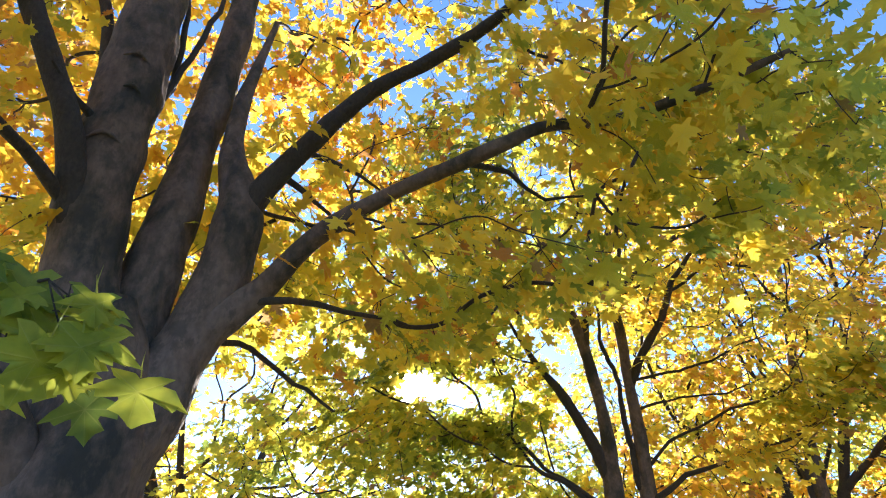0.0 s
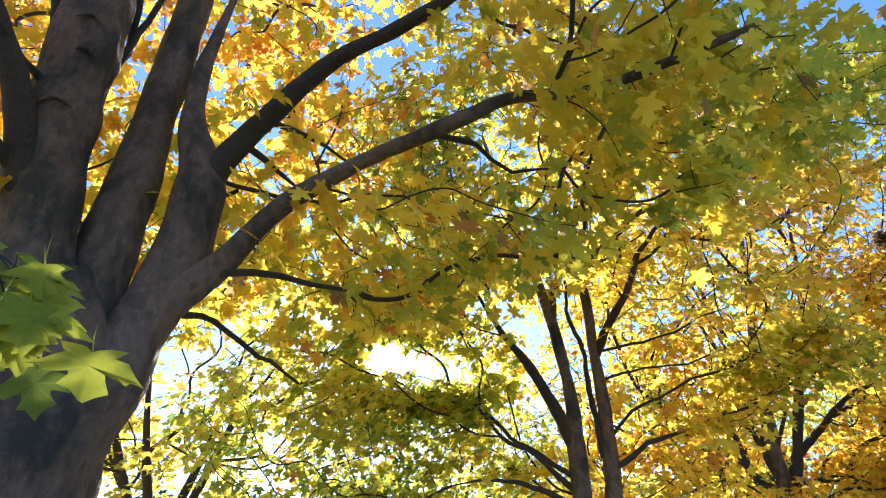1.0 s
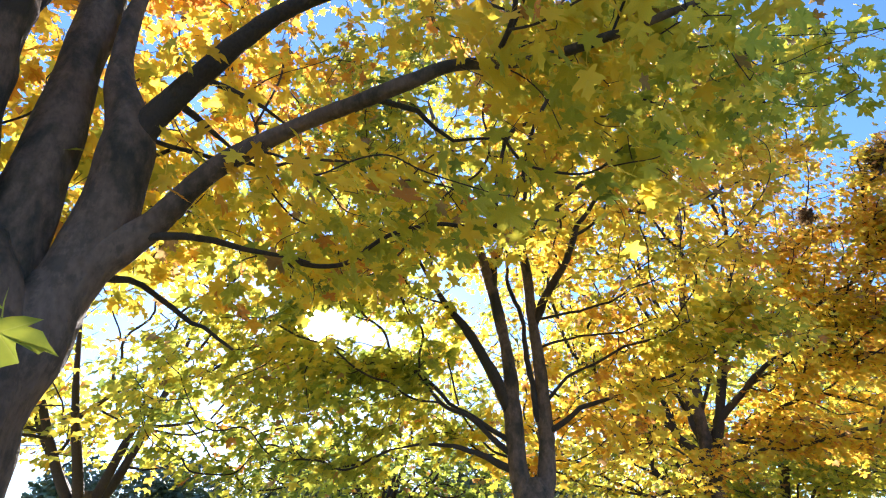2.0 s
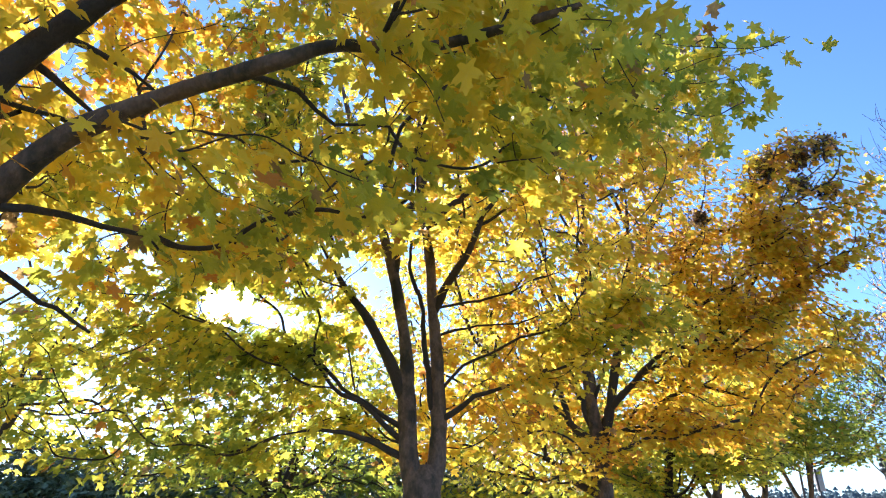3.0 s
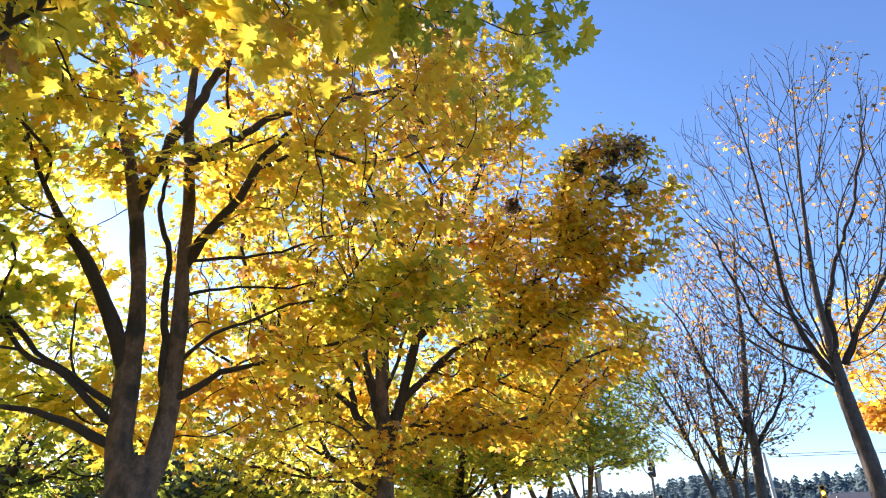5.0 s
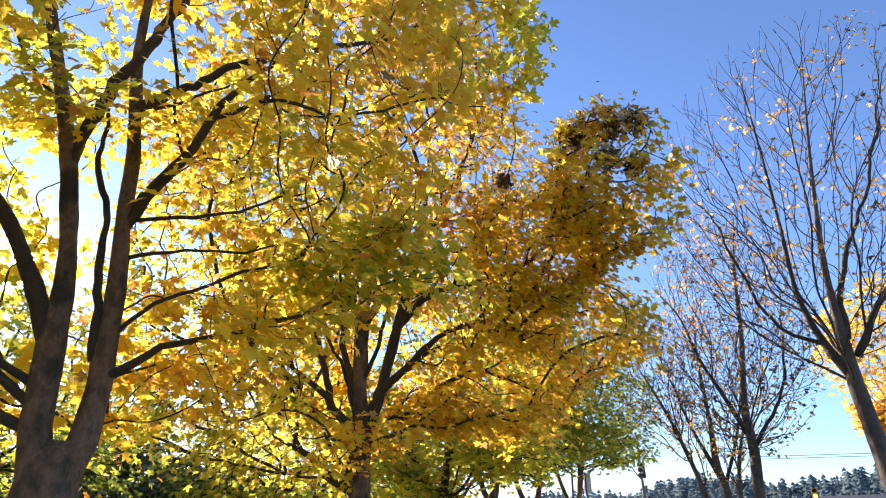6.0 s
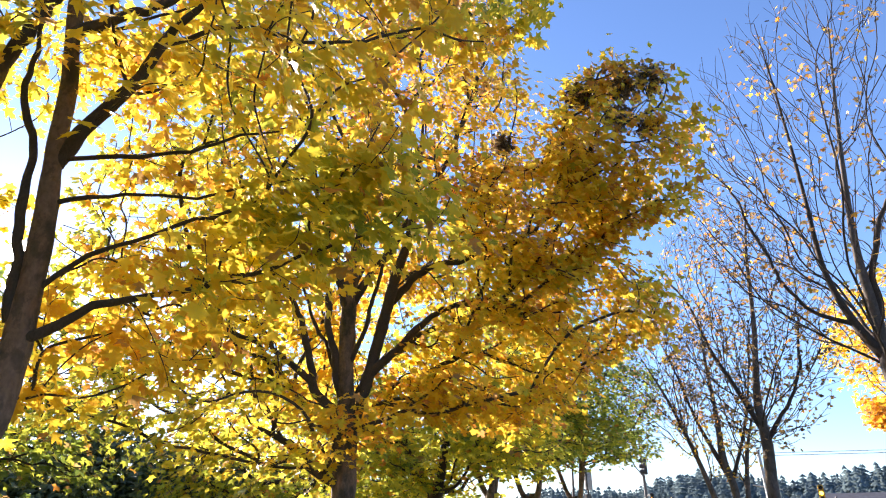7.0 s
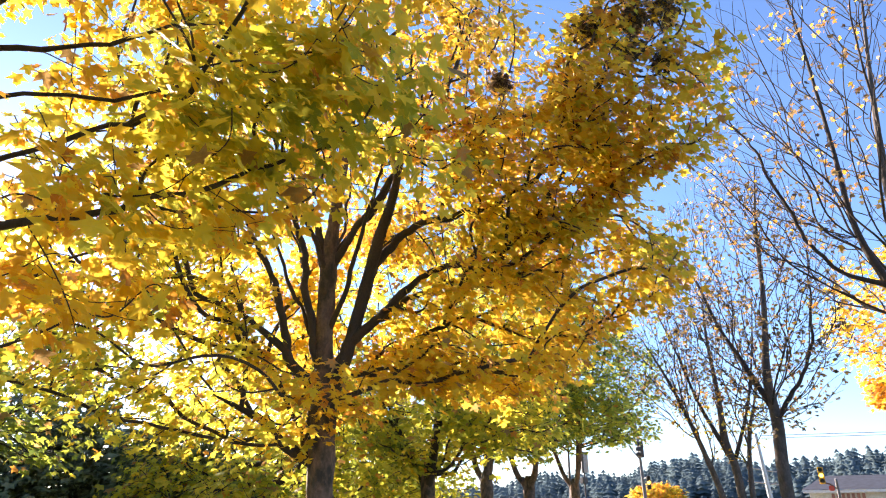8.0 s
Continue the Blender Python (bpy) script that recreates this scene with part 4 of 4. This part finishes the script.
def shrub(x, y, w, h, seed):
    rng = np.random.default_rng(seed)
    n = 6500
    d = rng.normal(0, 1, (n, 3))
    d /= np.linalg.norm(d, axis=1)[:, None]
    r = 0.35 + 0.65 * rng.random(n)
    p = d * r[:, None] * np.array([w, w * 0.7, h * 0.5]) + np.array([0, 0, h * 0.5])
    p += 0.35 * np.stack([field(p, 0.8, seed), field(p, 0.8, seed + 9), field(p, 0.8, seed + 17)], 1)
    p[:, 2] = np.abs(p[:, 2])
    rot = leaf_frames(rng, n, d)
    co, tris, vein = FAR
    v = np.einsum("nij,nkj->nki", rot, co[None] * rng.uniform(0.13, 0.24, (n, 1, 1))) + p[:, None, :]
    t = tris[None] + (np.arange(n) * len(co))[:, None, None]
    root = new("shrub")
    root.location = (x, y, 0)
    tagged(root, "dense dark evergreen shrub behind the maples", "shrub", "shrubbery behind the row")
    part("foliage", raw_mesh("foliage", v.reshape(-1, 3), t.reshape(-1, 3), HEDGE), root)["kind"] = "stuff"
    v, q = tube([(0, 0, -0.05), (0.05, 0, h * 0.3), (0, 0.05, h * 0.7)], [0.09, 0.07, 0.02], 8, 0.1)
    part("trunk", raw_mesh("trunk", v, q, TWIG), root)
    return root


for k in range(7):
    shrub(-10 + k * 2.9, 26.5 + math.sin(k * 1.9) * 1.2, 2.3, 5.0 + 0.9 * math.sin(k * 2.7), 200 + k)

# ---- wooded hill on the horizon ----


def conifer(rng, h):
    """Points and triangles of a far conifer: whorls of drooping boughs round a stem."""
    vs, ts = [], []
    layers = 6
    for k in range(layers):
        z = h * (0.08 + 0.9 * k / layers)
        r = h * 0.22 * (1 - k / layers) ** 0.8 + 0.012 * h
        m = 6
        a0 = rng.uniform(0, 6.28)
        o = len(vs)
        vs.append((0, 0, z + h * 0.12))
        for j in range(m * 2):
            a = a0 + j * math.pi / m
            rr = r * (rng.uniform(0.5, 1.5) if j % 2 == 0 else rng.uniform(0.4, 0.8))
            vs.append((math.cos(a) * rr, math.sin(a) * rr, z - (0.05 * h if j % 2 == 0 else 0)))
        ts += [(o, o + 1 + j, o + 1 + (j + 1) % (2 * m)) for j in range(2 * m)]
    return np.array(vs), np.array(ts)


def hill_height(x, y):
    """The wooded ridge beyond the crossing."""
    d = math.hypot(x, y)
    a = math.degrees(math.atan2(x, y))
    ridge = 5 + 9 * max(0, min(1, (a - 38) / 14)) + 2.0 * math.sin(a * 0.5)
    return ridge * max(0, min(1, (d - 230) / 90))


rng = np.random.default_rng(5)
vs, ts, off = [], [], 0
kinds = [conifer(rng, 1.0) for _ in range(8)]
for k in range(4600):
    a = rng.uniform(12, 84)
    d = rng.uniform(235, 360)
    x, y = math.sin(radians(a)) * d, math.cos(radians(a)) * d
    c, t = kinds[k % 8]
    h = rng.uniform(3.2, 6.5) + 5.0 * rng.random() ** 4
    vs.append(c * np.array([h, h, h]) * np.array([rng.uniform(1.5, 2.6)] * 2 + [1.0]) + np.array([x, y, hill_height(x, y) - 0.5]))
    ts.append(t + off)
    off += len(c)
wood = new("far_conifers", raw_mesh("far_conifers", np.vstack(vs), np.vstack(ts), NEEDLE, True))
tagged(wood, "distant conifer wood on a low hill, tinted blue for haze", "conifer wood", kind="stuff")
gv, gq = [], []
na, nd = 120, 8
for i in range(na + 1):
    for j in range(nd + 1):
        a, d = radians(-70 + 190 * i / na), 225 + 30 * j
        x, y = math.sin(a) * d, math.cos(a) * d
        gv.append((x, y, hill_height(x, y) - 0.3))
for i in range(na):
    for j in range(nd):
        o = i * (nd + 1) + j
        gq.append((o, o + nd + 1, o + nd + 2, o + 1))
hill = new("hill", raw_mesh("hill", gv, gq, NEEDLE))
tagged(hill, "low wooded hill on the horizon", "hill", kind="structure")

# ---- the crossing: poles, signals, a low building ----


def mast(name, base, top, r0, r1, material, label, category):
    root = new(name)
    root.location = (base[0], base[1], 0)
    tagged(root, label, category)
    h = top[2]
    dx, dy = top[0] - base[0], top[1] - base[1]
    v, q = tube([(0, 0, -0.1), (dx * 0.3, dy * 0.3, h * 0.3), (dx * 0.7, dy * 0.7, h * 0.7), (dx, dy, h)], [r0, r0 * 0.9 + r1 * 0.1, r0 * 0.4 + r1 * 0.6, r1], 12)
    part("pole", raw_mesh("pole", v, q, material), root)
    bm = bmesh.new()
    bmesh.ops.create_cone(bm, cap_ends=True, segments=12, radius1=r1 * 1.15, radius2=r1 * 0.6, depth=0.12, matrix=Matrix.Translation((dx, dy, h + 0.05)))
    part("cap", bm_mesh("cap", bm, material), root)
    return root


def turned(me, yaw):
    me.transform(Matrix.Rotation(radians(yaw), 4, "Z"))
    return me


def signal_head(root, at, yaw, lit, scale=1.0, body_material=None):
    """Three-lens head with visors; yaw: the way that its lenses face, from -y."""
    s = scale
    body = part("signal_head", box("signal_head", (0.34 * s, 0.22 * s, 1.05 * s), (0, 0, 0), body_material or DARK, 0.03), root)
    body.matrix_basis = pose(*at, 0, 0, yaw)
    for k in range(3):
        z = (0.34 - 0.34 * k) * s
        bm = bmesh.new()
        bmesh.ops.create_uvsphere(bm, u_segments=16, v_segments=8, radius=0.13 * s, matrix=Matrix.Translation((0, -0.09 * s, z)) @ Matrix.Diagonal((1, 0.45, 1, 1)))
        part("lens", bm_mesh("lens", bm, lit if k == 1 else DARK, True), body)
        bm = bmesh.new()
        bmesh.ops.create_cone(bm, cap_ends=False, segments=16, radius1=0.15 * s, radius2=0.15 * s, depth=0.24 * s, matrix=Matrix.Translation((0, -0.22 * s, z)) @ Matrix.Rotation(radians(90), 4, "X"))
        bmesh.ops.delete(bm, geom=[f for f in bm.faces if f.calc_center_median().z < z - 0.09 * s], context="FACES")
        bmesh.ops.solidify(bm, geom=bm.faces[:], thickness=0.012 * s)
        part("visor", bm_mesh("visor", bm, DARK), body)
    return body


mast("street_pole", (37.65, 40.18), (37.75, 40.09, 6.1), 0.11, 0.07, DARK, "slim dark steel street pole beside the maples", "pole")

post = mast("sign_post", (39.83, 40.87), (39.9, 40.8, 5.3), 0.07, 0.06, DARK, "dark post with the grey back of a tall sign", "sign post")
part("sign_panel", turned(box("sign_panel", (0.62, 0.08, 1.55), (0, 0, 0), PANEL, 0.02), -20), post).location = (0.1, -0.1, 4.95)
part("sign_frame", turned(box("sign_frame", (0.16, 0.12, 1.6), (0, 0, 0), DARK, 0.02), -20), post).location = (-0.18, -0.18, 4.95)
part("control_box", box("control_box", (0.5, 0.35, 0.45), (0, 0, 3.65), DARK, 0.04), post)

lampmast = mast("signal_mast", (47.33, 41.64), (47.23, 41.75, 9.2), 0.15, 0.08, GREYPAINT, "grey signal mast with traffic signal heads and a tall thin pole", "traffic signal")
signal_head(lampmast, (-0.25, -0.35, 6.2), -125, DARK, 1.25)
signal_head(lampmast, (-1.0, -1.35, 3.55), -45, AMBER, 0.95)
v, q = tube([(0, 0, 3.9), (-0.5, -0.7, 3.95), (-1.0, -1.35, 4.05)], [0.05, 0.05, 0.04], 8)
part("bracket", raw_mesh("bracket", v, q, GREYPAINT), lampmast)
v, q = tube([(0, 0, 5.3), (-0.5, 0.35, 6.1), (-0.75, 0.5, 6.6)], [0.06, 0.05, 0.05], 8)
part("brace", raw_mesh("brace", v, q, GREYPAINT), lampmast)

crossing = mast("signal_mast", (46.6, 25.9), (46.6, 25.9, 3.2), 0.09, 0.08, GREYPAINT, "short signal mast with an amber-lit head before the building", "traffic signal")
signal_head(crossing, (-0.75, 0.45, 3.5), -60, AMBER, 0.95, YELLOW)
v, q = tube([(0, 0, 2.7), (-0.4, 0.2, 3.0), (-0.75, 0.45, 3.1)], [0.05, 0.05, 0.04], 8)
part("bracket", raw_mesh("bracket", v, q, GREYPAINT), crossing)
part("walk_signal", turned(box("walk_signal", (0.3, 0.25, 0.3), (0, 0, 0), RED, 0.04), -60), crossing).location = (-0.5, 0.1, 2.75)

wires = mast("utility_pole", (54.53, 35.18), (54.34, 35.49, 7.2), 0.2, 0.13, STEEL, "pale grey utility pole with crossarms and wires", "utility pole")
for z, w in ((3.4, 1.6), (4.4, 1.2)):
    v, q = tube([(-0.6 * w, 0.8 * w, z + 0.25), (0, 0, z), (0.5 * w, -0.6 * w, z - 0.15)], [0.05, 0.06, 0.05], 8)
    part("crossarm", raw_mesh("crossarm", v, q, STEEL), wires)
for z in (7.1, 6.9):
    v, q = tube([(0, 0, z), (7, -13, z - 0.35), (14, -26, z - 0.1), (22, -40, z + 0.6)], [0.02] * 4, 5)
    part("wire", raw_mesh("wire", v, q, DARK), wires)

building = new("low_building")
building.location = (79.0, 33.0, 0)
tagged(building, "low pale building with a dark slate-blue pitched roof", "building")
turn_b = -63
part("wall", turned(box("wall", (22, 9, 3.2), (0, 0, 1.6), WALL, 0.03), turn_b), building)
bm = bmesh.new()
ridge = [(-11.6, -5.2, 3.2), (11.6, -5.2, 3.2), (11.6, 5.2, 3.2), (-11.6, 5.2, 3.2), (-9.6, 0, 4.6), (9.6, 0, 4.6)]
rv = [bm.verts.new(p) for p in ridge]
for f in ((0, 1, 5, 4), (1, 2, 5), (2, 3, 4, 5), (3, 0, 4), (3, 2, 1, 0)):
    bm.faces.new([rv[i] for i in f])
part("roof", turned(bm_mesh("roof", bm, ROOF), turn_b), building)
for k in range(7):
    part("sign_bar", turned(box("sign_bar", (0.26, 0.06, 0.55), (-9.0 + k * 0.42, -4.55, 2.55), LETTER, 0.01), turn_b), building)
part("fascia", turned(box("fascia", (23.0, 0.12, 0.3), (0, -5.18, 3.02), WALL, 0.02), turn_b), building)

# ---- the sun with its glare: a far, enlarged glowing ball that lets light through ----
SUN_GLOW = bpy.data.materials.new("sun_and_glare")
SUN_GLOW.use_nodes = True
sn, sl = SUN_GLOW.node_tree.nodes, SUN_GLOW.node_tree.links
em, tp, ad = sn.new("ShaderNodeEmission"), sn.new("ShaderNodeBsdfTransparent"), sn.new("ShaderNodeAddShader")
em.inputs[0].default_value, em.inputs[1].default_value = (1, 0.96, 0.88, 1), 60.0
sl.new(em.outputs[0], ad.inputs[0])
sl.new(tp.outputs[0], ad.inputs[1])
sl.new(ad.outputs[0], sn["Material Output"].inputs[0])
bm = bmesh.new()
bmesh.ops.create_icosphere(bm, subdivisions=4, radius=130)
sun_ball = new("sun_ball", bm_mesh("sun_ball", bm, SUN_GLOW, True))
sun_ball.location = sun_way * 3600
tagged(sun_ball, "low autumn sun, enlarged for its glare, shining through the leaves", "sun", kind="structure")
